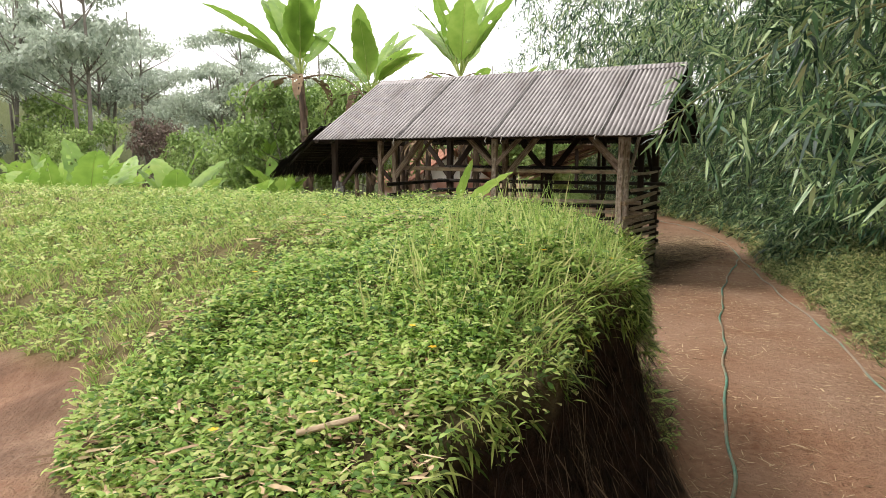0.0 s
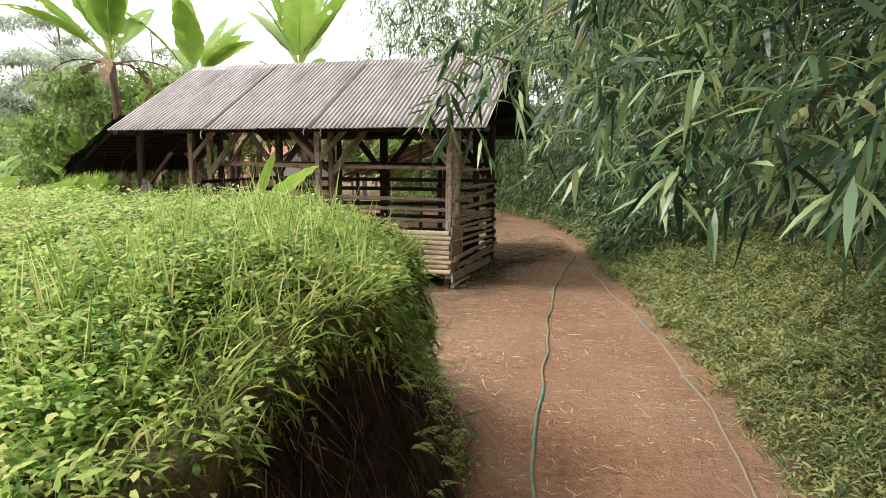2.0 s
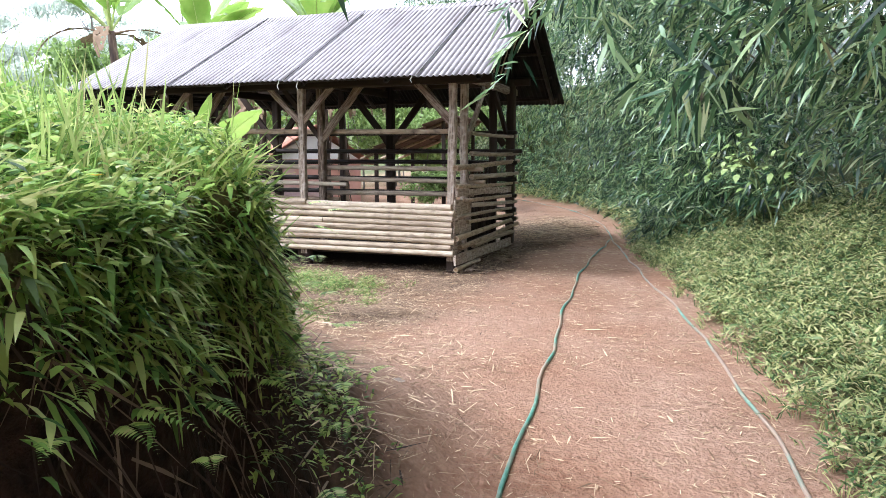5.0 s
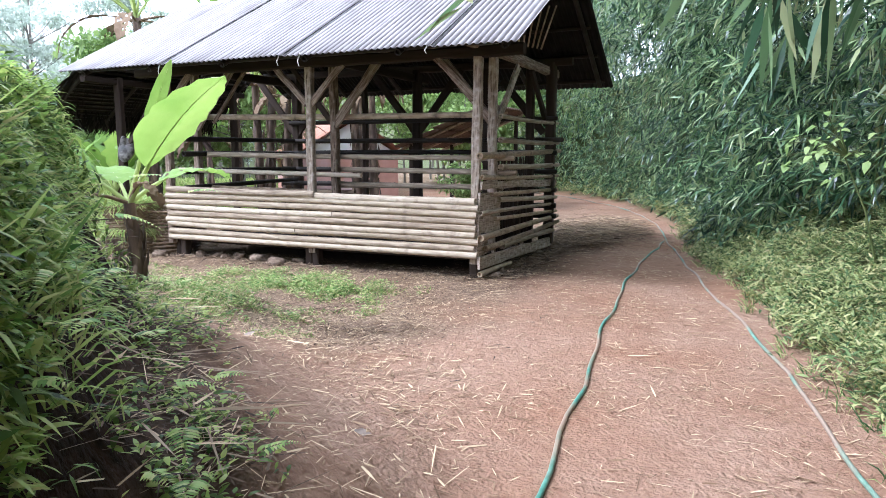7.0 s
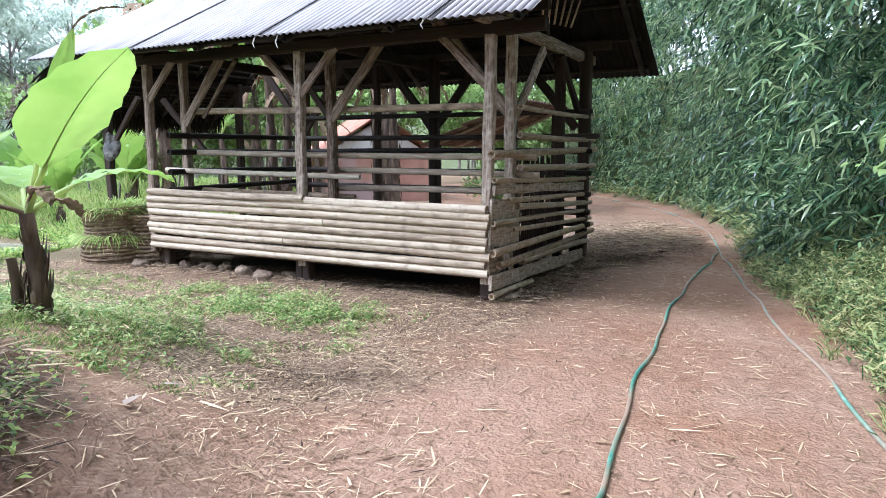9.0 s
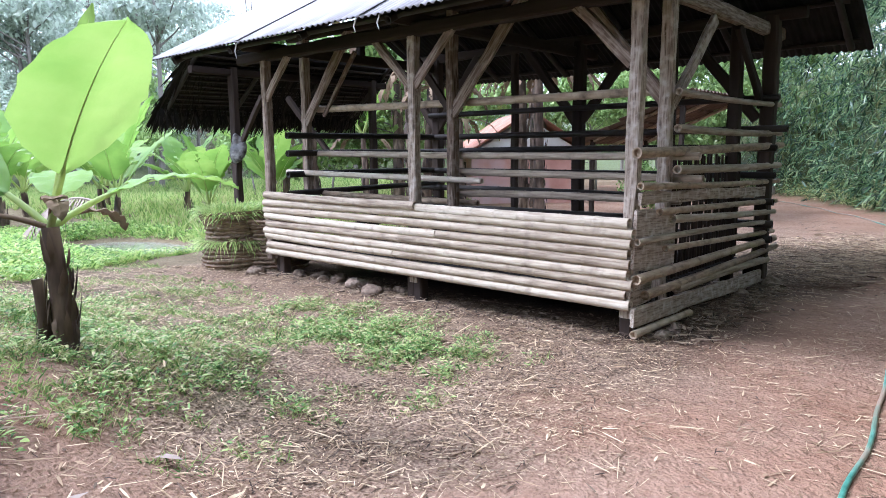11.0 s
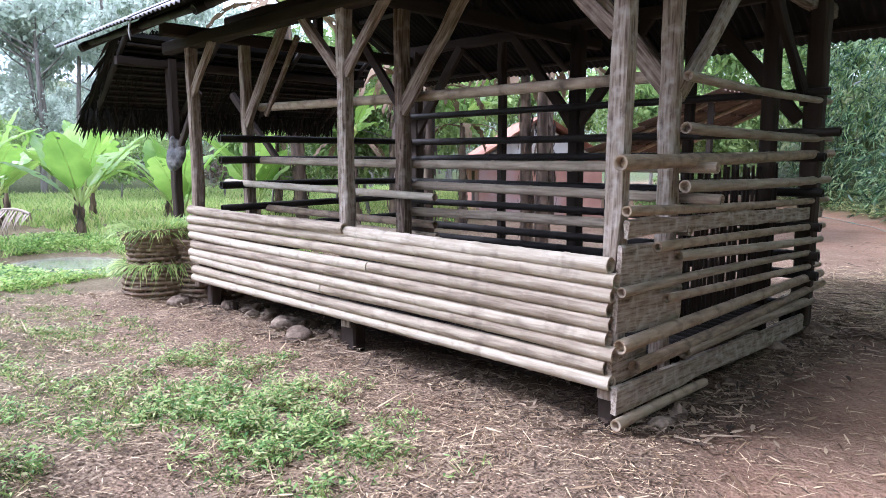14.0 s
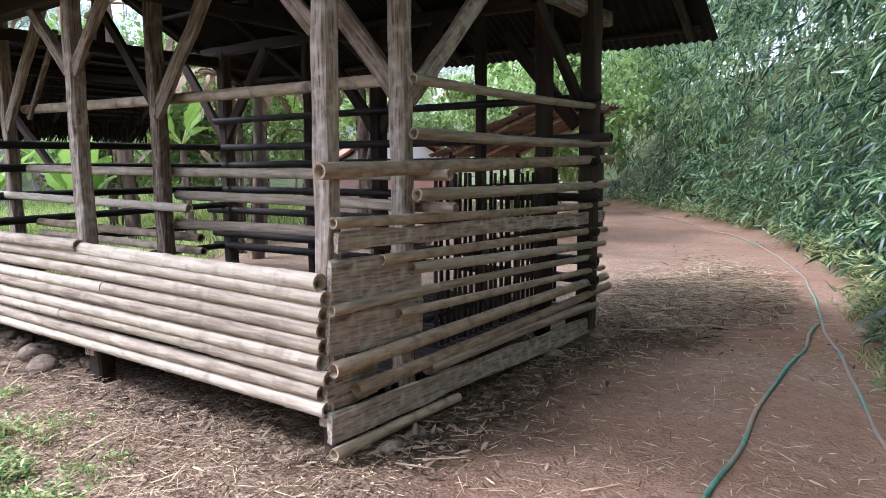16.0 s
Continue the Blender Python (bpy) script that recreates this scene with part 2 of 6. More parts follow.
def ground_material():
    """Red-brown trodden earth, greyer mud with chaff by the shed, and dark soil under the plants and, as painted shade,
    under the shed, told apart by two attributes of the sheet.
    """
    mat = bpy.data.materials.new("earth")
    mat.use_nodes = True
    n, l = mat.node_tree.nodes, mat.node_tree.links
    bsdf = n["Principled BSDF"]
    bsdf.inputs["Roughness"].default_value, bsdf.inputs["Specular IOR Level"].default_value = 0.92, 0.15
    coord = n.new("ShaderNodeTexCoord")

    def noise_node(scale, detail=6):
        node = n.new("ShaderNodeTexNoise")
        node.inputs["Scale"].default_value, node.inputs["Detail"].default_value = scale, detail
        l.new(coord.outputs["Object"], node.inputs["Vector"])
        return node.outputs["Fac"]

    def ramp(value, a, b, lo=0.3, hi=0.7):
        node = n.new("ShaderNodeValToRGB")
        node.color_ramp.elements[0].position, node.color_ramp.elements[0].color = lo, (*a, 1)
        node.color_ramp.elements[1].position, node.color_ramp.elements[1].color = hi, (*b, 1)
        l.new(value, node.inputs[0])
        return node.outputs[0]

    def blend(fac, a, b):
        node = n.new("ShaderNodeMix")
        node.data_type = "RGBA"
        l.new(fac, node.inputs[0]), l.new(a, node.inputs[6]), l.new(b, node.inputs[7])
        return node.outputs[2]

    def attribute(name):
        node = n.new("ShaderNodeAttribute")
        node.attribute_name = name
        return node.outputs["Fac"]

    earth = blend(ramp(noise_node(0.9), (0, 0, 0), (1, 1, 1)), ramp(noise_node(14), (0.205, 0.10, 0.056), (0.325, 0.182, 0.11)), ramp(noise_node(20), (0.28, 0.168, 0.112), (0.41, 0.275, 0.19)))
    mud = blend(ramp(noise_node(2.2), (0, 0, 0), (1, 1, 1), 0.4, 0.6), ramp(noise_node(60, 10), (0.055, 0.034, 0.022), (0.33, 0.222, 0.145), 0.36, 0.62), ramp(noise_node(48, 10), (0.11, 0.068, 0.045), (0.44, 0.32, 0.215), 0.38, 0.64))
    # Dark cut soil, its near-black tone also holding the shade that lies on it.
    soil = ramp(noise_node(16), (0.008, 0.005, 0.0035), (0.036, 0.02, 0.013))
    turf = ramp(noise_node(9), (0.035, 0.05, 0.014), (0.11, 0.12, 0.045))
    colour = blend(attribute("mud"), earth, mud)
    colour = blend(attribute("turf"), colour, turf)
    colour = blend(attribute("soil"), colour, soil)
    l.new(colour, bsdf.inputs["Base Color"])
    relief, relief2 = n.new("ShaderNodeBump"), n.new("ShaderNodeBump")
    relief.inputs["Strength"].default_value, relief.inputs["Distance"].default_value = 0.9, 0.03
    relief2.inputs["Strength"].default_value, relief2.inputs["Distance"].default_value = 0.6, 0.06
    l.new(noise_node(45), relief.inputs["Height"]), l.new(noise_node(7), relief2.inputs["Height"])
    l.new(relief2.outputs[0], relief.inputs["Normal"]), l.new(relief.outputs[0], bsdf.inputs["Normal"])
    return mat


EARTH = ground_material()


def sheet_material():
    """Grey fibre-cement sheet, darker in the valleys and on the sides of its waves."""
    mat = SHEET_OLD
    n, l = mat.node_tree.nodes, mat.node_tree.links
    bsdf = n["Principled BSDF"]
    colour = bsdf.inputs["Base Color"].links[0].from_socket
    coord, split, wave, groove, patchy, both, mix = (n.new("ShaderNode" + k) for k in ("TexCoord", "SeparateXYZ", "Math", "MapRange", "TexNoise", "Math", "Mix"))
    l.new(coord.outputs["Object"], split.inputs[0])
    wave.operation, both.operation = "COSINE", "MULTIPLY"
    scale = n.new("ShaderNodeMath")
    scale.operation = "MULTIPLY"
    scale.inputs[1].default_value = 2 * math.pi * 12 / 0.98
    l.new(split.outputs[0], scale.inputs[0])
    l.new(scale.outputs[0], wave.inputs[0])
    groove.inputs[1].default_value, groove.inputs[2].default_value = 0.55, -0.7
    l.new(wave.outputs[0], groove.inputs[0])
    patchy.inputs["Scale"].default_value = 3.0
    gain = n.new("ShaderNodeMapRange")
    gain.inputs[1].default_value, gain.inputs[2].default_value, gain.inputs[3].default_value, gain.inputs[4].default_value = 0.3, 0.65, 0.75, 1.0
    l.new(patchy.outputs["Fac"], gain.inputs[0])
    l.new(coord.outputs["Object"], patchy.inputs["Vector"])
    l.new(groove.outputs[0], both.inputs[0])
    l.new(gain.outputs[0], both.inputs[1])
    mix.data_type = "RGBA"
    l.new(both.outputs[0], mix.inputs[0])
    l.new(colour, mix.inputs[6])
    mix.inputs[7].default_value = (0.06, 0.052, 0.05, 1)
    l.new(mix.outputs[2], bsdf.inputs["Base Color"])
    return mat


SHEET = sheet_material()
# Near-black undersides that hold the shade under the roofs in their colour.
SHADE_BLACK = material("shade_black_underside", [(0.3, (0.008, 0.007, 0.006)), (0.7, (0.020, 0.017, 0.015))], 4.0, rough=0.95, bump=0.2)


# ---- mesh helpers ----
def mesh_of(name, chunks, mat, smooth=False):
    """One mesh from pairs of vertex and face arrays."""
    me = bpy.data.meshes.new(name)
    verts, loops, starts, base, at = [], [], [], 0, 0
    for v, f in chunks:
        v, f = np.asarray(v, np.float32).reshape(-1, 3), np.asarray(f, np.int32)
        verts.append(v)
        loops.append((f + base).ravel())
        starts.append(at + np.arange(len(f)) * f.shape[1])
        at += f.size
        base += len(v)
    v, lo, st = np.concatenate(verts), np.concatenate(loops), np.concatenate(starts)
    me.vertices.add(len(v)), me.loops.add(len(lo)), me.polygons.add(len(st))
    me.vertices.foreach_set("co", v.ravel())
    me.loops.foreach_set("vertex_index", lo.astype(np.int32))
    me.polygons.foreach_set("loop_start", st.astype(np.int32))
    me.polygons.foreach_set("use_smooth", np.full(len(st), smooth))
    me.update(calc_edges=True)
    me.validate()
    if mat:
        me.materials.append(mat)
    return me


def part(name, chunks, mat, parent=None, m=None, label="", smooth=False):
    """Links a mesh as one object, under a thing or a part where one is given; m is its pose in the world."""
    me = chunks if isinstance(chunks, bpy.types.Mesh) else mesh_of(name, chunks, mat, smooth)
    ob = new(name, me)
    m = m or Matrix()
    if parent:
        ob.parent = parent
        up = parent.matrix_basis.copy()
        if parent.parent:
            up = parent.parent.matrix_basis @ up
        ob.matrix_basis = up.inverted() @ m
    else:
        ob.matrix_basis = m
    if label:
        tagged(ob, label)
    return ob


def thing(name, at, label, category, group="", kind=""):
    ob = new(name)
    ob.empty_display_size = 0.2
    ob.matrix_basis = Matrix.Translation(at)
    return tagged(ob, label, category, group, kind)


def unit(v):
    return v / np.maximum(np.linalg.norm(v, axis=-1, keepdims=True), 1e-9)


def blades(at, way, up, length, width, droop=0.15, kind="leaf"):
    """Leaves as small bent, pointed sheets: root places, directions, rough normals, lengths and widths."""
    shapes = {"leaf": ([0, 0.3, 0.3, 0.65, 0.65, 1], [0, -0.5, 0.5, -0.38, 0.38, 0]),
              "blade": ([0, 0, 0.45, 0.45, 1, 1], [-0.35, 0.35, -0.5, 0.5, -0.04, 0.04])}
    ys, xs = (np.array(a) for a in shapes[kind])
    way = unit(way)
    side = unit(np.cross(way, up))
    top = np.cross(side, way)
    n = len(at)
    length, width, droop = (np.broadcast_to(a, (n,)) for a in (length, width, droop))
    v = (at[:, None] + way[:, None] * (ys[None, :, None] * length[:, None, None]) + side[:, None] * (xs[None, :, None] * width[:, None, None])
         - np.array([0, 0, 1.0]) * (ys[None, :, None] ** 2 * (droop * length)[:, None, None])
         + top[:, None] * (np.abs(xs)[None, :, None] * 0.25 * width[:, None, None]))
    return v, np.arange(n)[:, None] * 6


def leaf_chunks(at, way, up, length, width, droop=0.15, kind="leaf"):
    """As blades(), as connected leaves of triangles."""
    v, k = blades(at, way, up, length, width, droop, kind)
    if kind == "leaf":
        tris = [[0, 2, 1], [1, 2, 4], [1, 4, 3], [3, 4, 5]]
    else:
        tris = [[0, 1, 3], [0, 3, 2], [2, 3, 5], [2, 5, 4]]
    f = np.concatenate([k + t for t in tris])
    return (v.reshape(-1, 3), f)


def tube(pts, radii, sides=8, caps=True):
    """A round bar through points, with a radius at each."""
    pts, radii = np.asarray(pts, float), np.broadcast_to(np.asarray(radii, float), (len(pts),))
    t = unit(np.gradient(pts, axis=0))
    ref = np.array([0, 0, 1.0]) if abs(t[:, 2]).max() < 0.9 else np.array([1.0, 0.13, 0])
    a = unit(np.cross(t, ref))
    b = np.cross(t, a)
    ang = np.arange(sides) * 2 * math.pi / sides
    v = pts[:, None] + radii[:, None, None] * (a[:, None] * np.cos(ang)[None, :, None] + b[:, None] * np.sin(ang)[None, :, None])
    n = len(pts)
    i, j = np.meshgrid(np.arange(n - 1), np.arange(sides), indexing="ij")
    j2 = (j + 1) % sides
    f = np.stack([i * sides + j, i * sides + j2, (i + 1) * sides + j2, (i + 1) * sides + j], -1).reshape(-1, 4)
    out = [(v.reshape(-1, 3), f)]
    if caps:
        for k, p in ((0, pts[0]), (n - 1, pts[-1])):
            ring = np.concatenate([v[k], p[None]])
            q = np.arange(sides)
            out.append((ring, np.stack([q, np.full(sides, sides), (q + 1) % sides], -1)))
    return out


def between(a, b):
    """The pose of a bar whose local z runs from a to b, and its length."""
    a, b = Vector(a), Vector(b)
    d = b - a
    return Matrix.Translation(a) @ d.to_track_quat("Z", "Y").to_matrix().to_4x4(), d.length


def bamboo_pole(parent, a, b, r=0.04, mat=None, name="bamboo_pole", label="", narrow=0.12):
    """A bamboo pole with swollen nodes, a slight bend and hollow cut ends."""
    m, length = between(a, b)
    gap = rng.uniform(0.26, 0.36)
    z, radii, at = [0.0], [1.0], rng.uniform(0.08, gap)
    while at < length - 0.04:
        z += [at - 0.02, at - 0.006, at + 0.006, at + 0.02]
        radii += [0.985, 1.055, 1.045, 0.98]
        at += gap * rng.uniform(0.9, 1.1)
    z.append(length)
    radii.append(0.97)
    z = np.array(z)
    taper = 1 - narrow * z / length
    bend, ph = rng.uniform(-1, 1, 2) * min(0.02, 0.006 * length), rng.uniform(0, 3)
    pts = np.stack([bend[0] * np.sin(z / length * 3.1 + ph), bend[1] * np.sin(z / length * 3.1), z], -1)
    pts -= pts[0] * (1 - z / length)[:, None] + (pts[-1] - [0, 0, length]) * (z / length)[:, None]
    chunks = tube(pts, r * np.array(radii) * taper, 10, caps=False)
    ang = np.arange(10) * 2 * math.pi / 10
    for k, deep in ((0, 0.05), (-1, -0.05)):
        rr = r * radii[k] * taper[k]
        rings = [np.stack([pts[k, 0] + s * rr * np.cos(ang), pts[k, 1] + s * rr * np.sin(ang), np.full(10, pts[k, 2] + dz)], -1) for s, dz in ((1, 0), (0.72, 0), (0.68, deep))]
        v = np.concatenate(rings + [np.array([[pts[k, 0], pts[k, 1], pts[k, 2] + deep]])])
        q = np.arange(10)
        q2 = (q + 1) % 10
        chunks.append((v, np.concatenate([np.stack([q, q2, q2 + 10, q + 10], -1), np.stack([q + 10, q2 + 10, q2 + 20, q + 20], -1)])))
        chunks.append((v[20:], np.stack([q, q2, np.full(10, 10)], -1)))
    return part(name, chunks, mat or POLE, parent, m, label, smooth=True)


def timber(parent, a, b, w=0.12, h=0.12, mat=None, name="post", rough=0.003, label="", normal=None):
    """A hewn bar of timber with worn corners; its thickness h lies along the normal, where one is given."""
    m, length = between(a, b)
    if normal:
        z = (Vector(b) - Vector(a)).normalized()
        x = Vector(normal).cross(z).normalized()
        m = Matrix.Translation(a) @ Matrix((x, z.cross(x), z)).transposed().to_4x4()
    n = max(3, int(length / 0.25) + 1)
    c = 0.14
    ring = np.array([(-0.5 + c, -0.5), (0.5 - c, -0.5), (0.5, -0.5 + c), (0.5, 0.5 - c), (0.5 - c, 0.5), (-0.5 + c, 0.5), (-0.5, 0.5 - c), (-0.5, -0.5 + c)]) * (w, h)
    v = np.zeros((n, 8, 3))
    v[:, :, :2] = ring[None] + rng.normal(0, rough, (n, 8, 2)) + rng.normal(0, rough, (n, 1, 2))
    v[:, :, 2] = np.linspace(0, length, n)[:, None]
    i, j = np.meshgrid(np.arange(n - 1), np.arange(8), indexing="ij")
    j2 = (j + 1) % 8
    f = np.stack([i * 8 + j, i * 8 + j2, (i + 1) * 8 + j2, (i + 1) * 8 + j], -1).reshape(-1, 4)
    v2 = v.reshape(-1, 3)
    return part(name, [(v2, f), (v2[:8], np.array([[7, 6, 5, 4, 3, 2, 1, 0]])), (v2[-8:], np.array([np.arange(8)]))], mat or TIMBER, parent, m, label)


def smooth_step(a, b, x):
    t = np.clip((x - a) / (b - a), 0, 1)
    return t * t * (3 - 2 * t)


def waves(x, y, scale=1.0, seed=0.0):
    """A cheap rolling unevenness between -1 and 1."""
    x, y = x / scale, y / scale
    return (np.sin(1.7 * x + 0.9 * y + seed) + np.sin(-1.1 * x + 2.3 * y + 2 * seed + 1) + np.sin(3.7 * x - 2.9 * y + 3 * seed) * 0.5 + np.sin(4.9 * x + 5.3 * y + seed) * 0.35) / 2.85


# ---- the lie of the land ----
def path_edge(y):
    """Where the path's verge begins, on the bamboo's side."""
    return np.interp(y, [-20, 0, 5.3, 6.9, 9.6, 11.9, 12.7, 14.8, 16.6, 19, 25, 31, 45], [2.2, 1.65, 1.4, 1.3, 0.85, 0.4, 0.25, -0.3, -0.6, -1.0, -3.0, -6.8, -18])


def lip(y):
    """The edge of the cut bank over the path."""
    return np.interp(y, [-5, 0.6, 1.6, 2.6, 3.4, 4.4, 5.6, 7], [-1.6, -1.08, -0.96, -0.86, -0.82, -0.78, -1.1, -1.3]) + 0.05 * np.sin(y * 5.1) + 0.03 * np.sin(y * 11.7)


def bank_end(x):
    """Where the raised bank ends towards the shed."""
    return np.interp(x, [-40, -9, -3.2, -2.5, -1.6, -1.1, 0], [8.4, 8.0, 7.12, 6.66, 5.92, 5.36, 4.6]) + 0.08 * np.sin(x * 4.3)


def bank_mask(x, y):
    side = np.clip((lip(y) - x + 0.44) / 0.50, 0, 1) ** 1.9
    return side * smooth_step(-0.25, 0.42, bank_end(x) - y)


def low_ground(x, y):
    z = np.interp(y, [-30, -4, 0, 1.7, 3.4, 4.2, 5.0, 11, 13, 60], [0.9, 0.25, 0.0, -0.27, -0.67, -0.77, -0.79, -0.82, -0.82, -0.85])
    away = y - bank_end(x)
    z = z + 0.62 * np.exp(-(np.maximum(away, 0) / np.interp(x, [-4.3, -3.2], [2.0, 1.25])) ** 2) * smooth_step(-0.5, -1.3, x) * smooth_step(4.8, 5.6, y)
    d = np.clip(x - path_edge(y) - 0.1, 0, 6)
    z = z + 0.22 * d + 0.10 * d * d * smooth_step(0.3, 2, d)
    pond = smooth_step(1.7, 0.9, np.hypot((x + 12.3) * 0.8, (y - 12.1) * 1.2))
    z = z - 0.3 * pond
    far = np.hypot(x, y - 10)
    z = z + 0.02 * waves(x, y, 0.8) * smooth_step(0, 2, far) + 0.10 * waves(x, y, 6.0, 2.0) * smooth_step(12, 25, far)
    hill = smooth_step(34, 100, -x * 0.85 + y * 0.25) * 13
    return z + hill


def bank_top(x, y):
    s = y + 0.25 * np.clip(x + 1, -8, 0)
    z = np.interp(s, [-6, 0.2, 0.9, 1.5, 2.3, 2.75, 3.25, 3.7, 5, 9], [-0.05, -0.02, 0.12, 0.30, 0.58, 0.74, 0.86, 0.93, 0.97, 0.92])
    z = z - 0.2 * smooth_step(0.65, 0.0, lip(y) - x) * smooth_step(0.3, 0.8, z)
    return z + 0.06 * waves(x, y, 0.55, 1.0) + 0.02 * waves(x, y, 0.17, 4.0)


def bare_line(x, y):
    """Below nought where the slope has slipped and lies bare."""
    return y - np.minimum(1.4 + 0.71 * (-2.2 - x), 2.35) + 0.12 * waves(x, y, 0.25)


def ground_z(x, y):
    x, y = np.asarray(x, float), np.asarray(y, float)
    low = low_ground(x, y)
    return low + np.maximum(bank_top(x, y) - low, 0) * bank_mask(x, y)


def build_ground():
    xs = np.unique(np.round(np.concatenate([[-600, -400, -250, -160, -110, -80, -60], np.arange(-48, -16, 1.6), np.arange(-16, -5, 0.4), np.arange(-5, -1.7, 0.14), np.arange(-1.7, -0.4, 0.035),
                                            np.arange(-0.4, 3, 0.12), np.arange(3, 9, 0.4), np.arange(9, 30, 2), [40, 60, 90, 150, 260, 400, 600]]), 3))
    ys = np.unique(np.round(np.concatenate([[-600, -400, -200, -100, -50, -25, -12, -6, -4, -3, -2], np.arange(-1.5, 9, 0.09), np.arange(9, 20, 0.2), np.arange(20, 44, 1.0),
                                            np.arange(44, 90, 4), [100, 120, 160, 220, 300, 420, 600]]), 3))
    x, y = np.meshgrid(xs, ys, indexing="ij")
    z = ground_z(x, y)
    m = bank_mask(x, y) * smooth_step(0.02, 0.4, bank_top(x, y) - low_ground(x, y))
    face = 4 * m * (1 - m)
    x2 = x - 0.10 * face * smooth_step(0.3, 1.0, bank_top(x, y) - low_ground(x, y)) + 0.03 * waves(y, z * 2, 0.12) * face
    nx, ny = x.shape
    i, j = np.meshgrid(np.arange(nx - 1), np.arange(ny - 1), indexing="ij")
    f = np.stack([i * ny + j, (i + 1) * ny + j, (i + 1) * ny + j + 1, i * ny + j + 1], -1).reshape(-1, 4)
    ob = part("ground", [(np.stack([x2, y, z], -1).reshape(-1, 3), f)], EARTH, smooth=True)
    tagged(ob, "trodden red-brown earth path beside grassy banks and muddy yard", "ground", kind="structure")
    d = x - path_edge(y)
    top = m > 0.6
    turf = np.maximum(smooth_step(0.05, 0.5, d + 0.15 * waves(x, y, 0.4)), 0)
    left = smooth_step(0.2, -0.6, x - np.interp(y, [0, 5, 8, 9, 10, 11, 14, 16, 30], [-9, -4.2, -3.6, -3.3, -4.0, -8.5, -9.8, -9.8, -14]) + 0.5 * waves(x, y, 0.7))
    turf = np.maximum(turf, left * 0.4)
    turf = np.maximum(turf, smooth_step(20, 26, -x))
    turf = np.where(m > 0.5, 0.75, turf)
    bare = smooth_step(0.12, -0.12, bare_line(x, y))
    turf = turf * (1 - bare)
    mud = smooth_step(-1.5, -2.7, x + 0.5 * waves(x, y, 0.6)) * smooth_step(7.6, 9.2, y + 0.4 * waves(x, y, 0.9)) * smooth_step(26, 16, y)
    mud = np.maximum(mud, 0.12 * smooth_step(5, 8, y))
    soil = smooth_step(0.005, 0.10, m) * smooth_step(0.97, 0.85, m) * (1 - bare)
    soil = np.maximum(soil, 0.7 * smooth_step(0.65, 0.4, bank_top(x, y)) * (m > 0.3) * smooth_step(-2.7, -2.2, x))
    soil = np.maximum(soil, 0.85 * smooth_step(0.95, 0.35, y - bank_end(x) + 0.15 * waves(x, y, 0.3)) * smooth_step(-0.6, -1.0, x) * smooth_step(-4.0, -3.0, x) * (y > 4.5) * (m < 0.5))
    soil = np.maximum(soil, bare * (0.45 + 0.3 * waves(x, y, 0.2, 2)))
    # darker band of ground along the end wall
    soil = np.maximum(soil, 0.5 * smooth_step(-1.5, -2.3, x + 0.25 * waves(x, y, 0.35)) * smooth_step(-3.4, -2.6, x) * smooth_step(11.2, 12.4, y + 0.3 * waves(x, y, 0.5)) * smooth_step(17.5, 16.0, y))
    # shade below the shed, put into the ground's colour over its footprint
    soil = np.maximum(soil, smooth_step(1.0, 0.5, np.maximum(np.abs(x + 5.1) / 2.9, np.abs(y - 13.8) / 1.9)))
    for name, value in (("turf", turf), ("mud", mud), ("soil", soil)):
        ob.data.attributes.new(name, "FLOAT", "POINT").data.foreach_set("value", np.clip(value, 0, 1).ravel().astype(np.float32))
    return ob


build_ground()
water = part("pond_water", [(np.stack([-12.3 + 2.0 * np.cos(np.arange(24) * math.pi / 12), 12.1 + 1.35 * np.sin(np.arange(24) * math.pi / 12), np.full(24, -0.97)], -1), np.arange(24)[None])], WATER)
tagged(water, "still grey-green water of a small pond", "pond", kind="structure")


# ---- the cattle shed ----
def corrugated(width, length, pitch=0.0817, depth=0.012):
    """A corrugated sheet in its own x (across) and y (up the slope)."""
    waves_n = int(round(width / pitch))
    xs = np.linspace(0, width, waves_n * 6 + 1)
    ys = np.linspace(0, length, 7)
    x, y = np.meshgrid(xs, ys, indexing="ij")
    z = depth * np.cos(x / width * waves_n * 2 * math.pi)
    nx, ny = x.shape
    i, j = np.meshgrid(np.arange(nx - 1), np.arange(ny - 1), indexing="ij")
    f = np.stack([i * ny + j, (i + 1) * ny + j, (i + 1) * ny + j + 1, i * ny + j + 1], -1).reshape(-1, 4)
    top = np.stack([x, y, z], -1).reshape(-1, 3)
    low = top - [0, 0, 0.006]
    rim = np.concatenate([np.arange(nx) * ny, (nx - 1) * ny + np.arange(1, ny), (np.arange(nx - 1)[::-1]) * ny + ny - 1, np.arange(1, ny - 1)[::-1]])
    n = len(top)
    side = np.stack([rim, rim + n, np.roll(rim, -1) + n, np.roll(rim, -1)], -1)
    return [(np.concatenate([top, low]), np.concatenate([f, f[:, ::-1] + n, side]))]


FRONT, INNER, BACK, END = 12.05, 12.68, 15.2, -2.7
POST_X = (-2.69, -5.09, -7.66)
RIDGE_Y, RIDGE_Z, EAVE_Z = 13.65, 3.23, 1.86


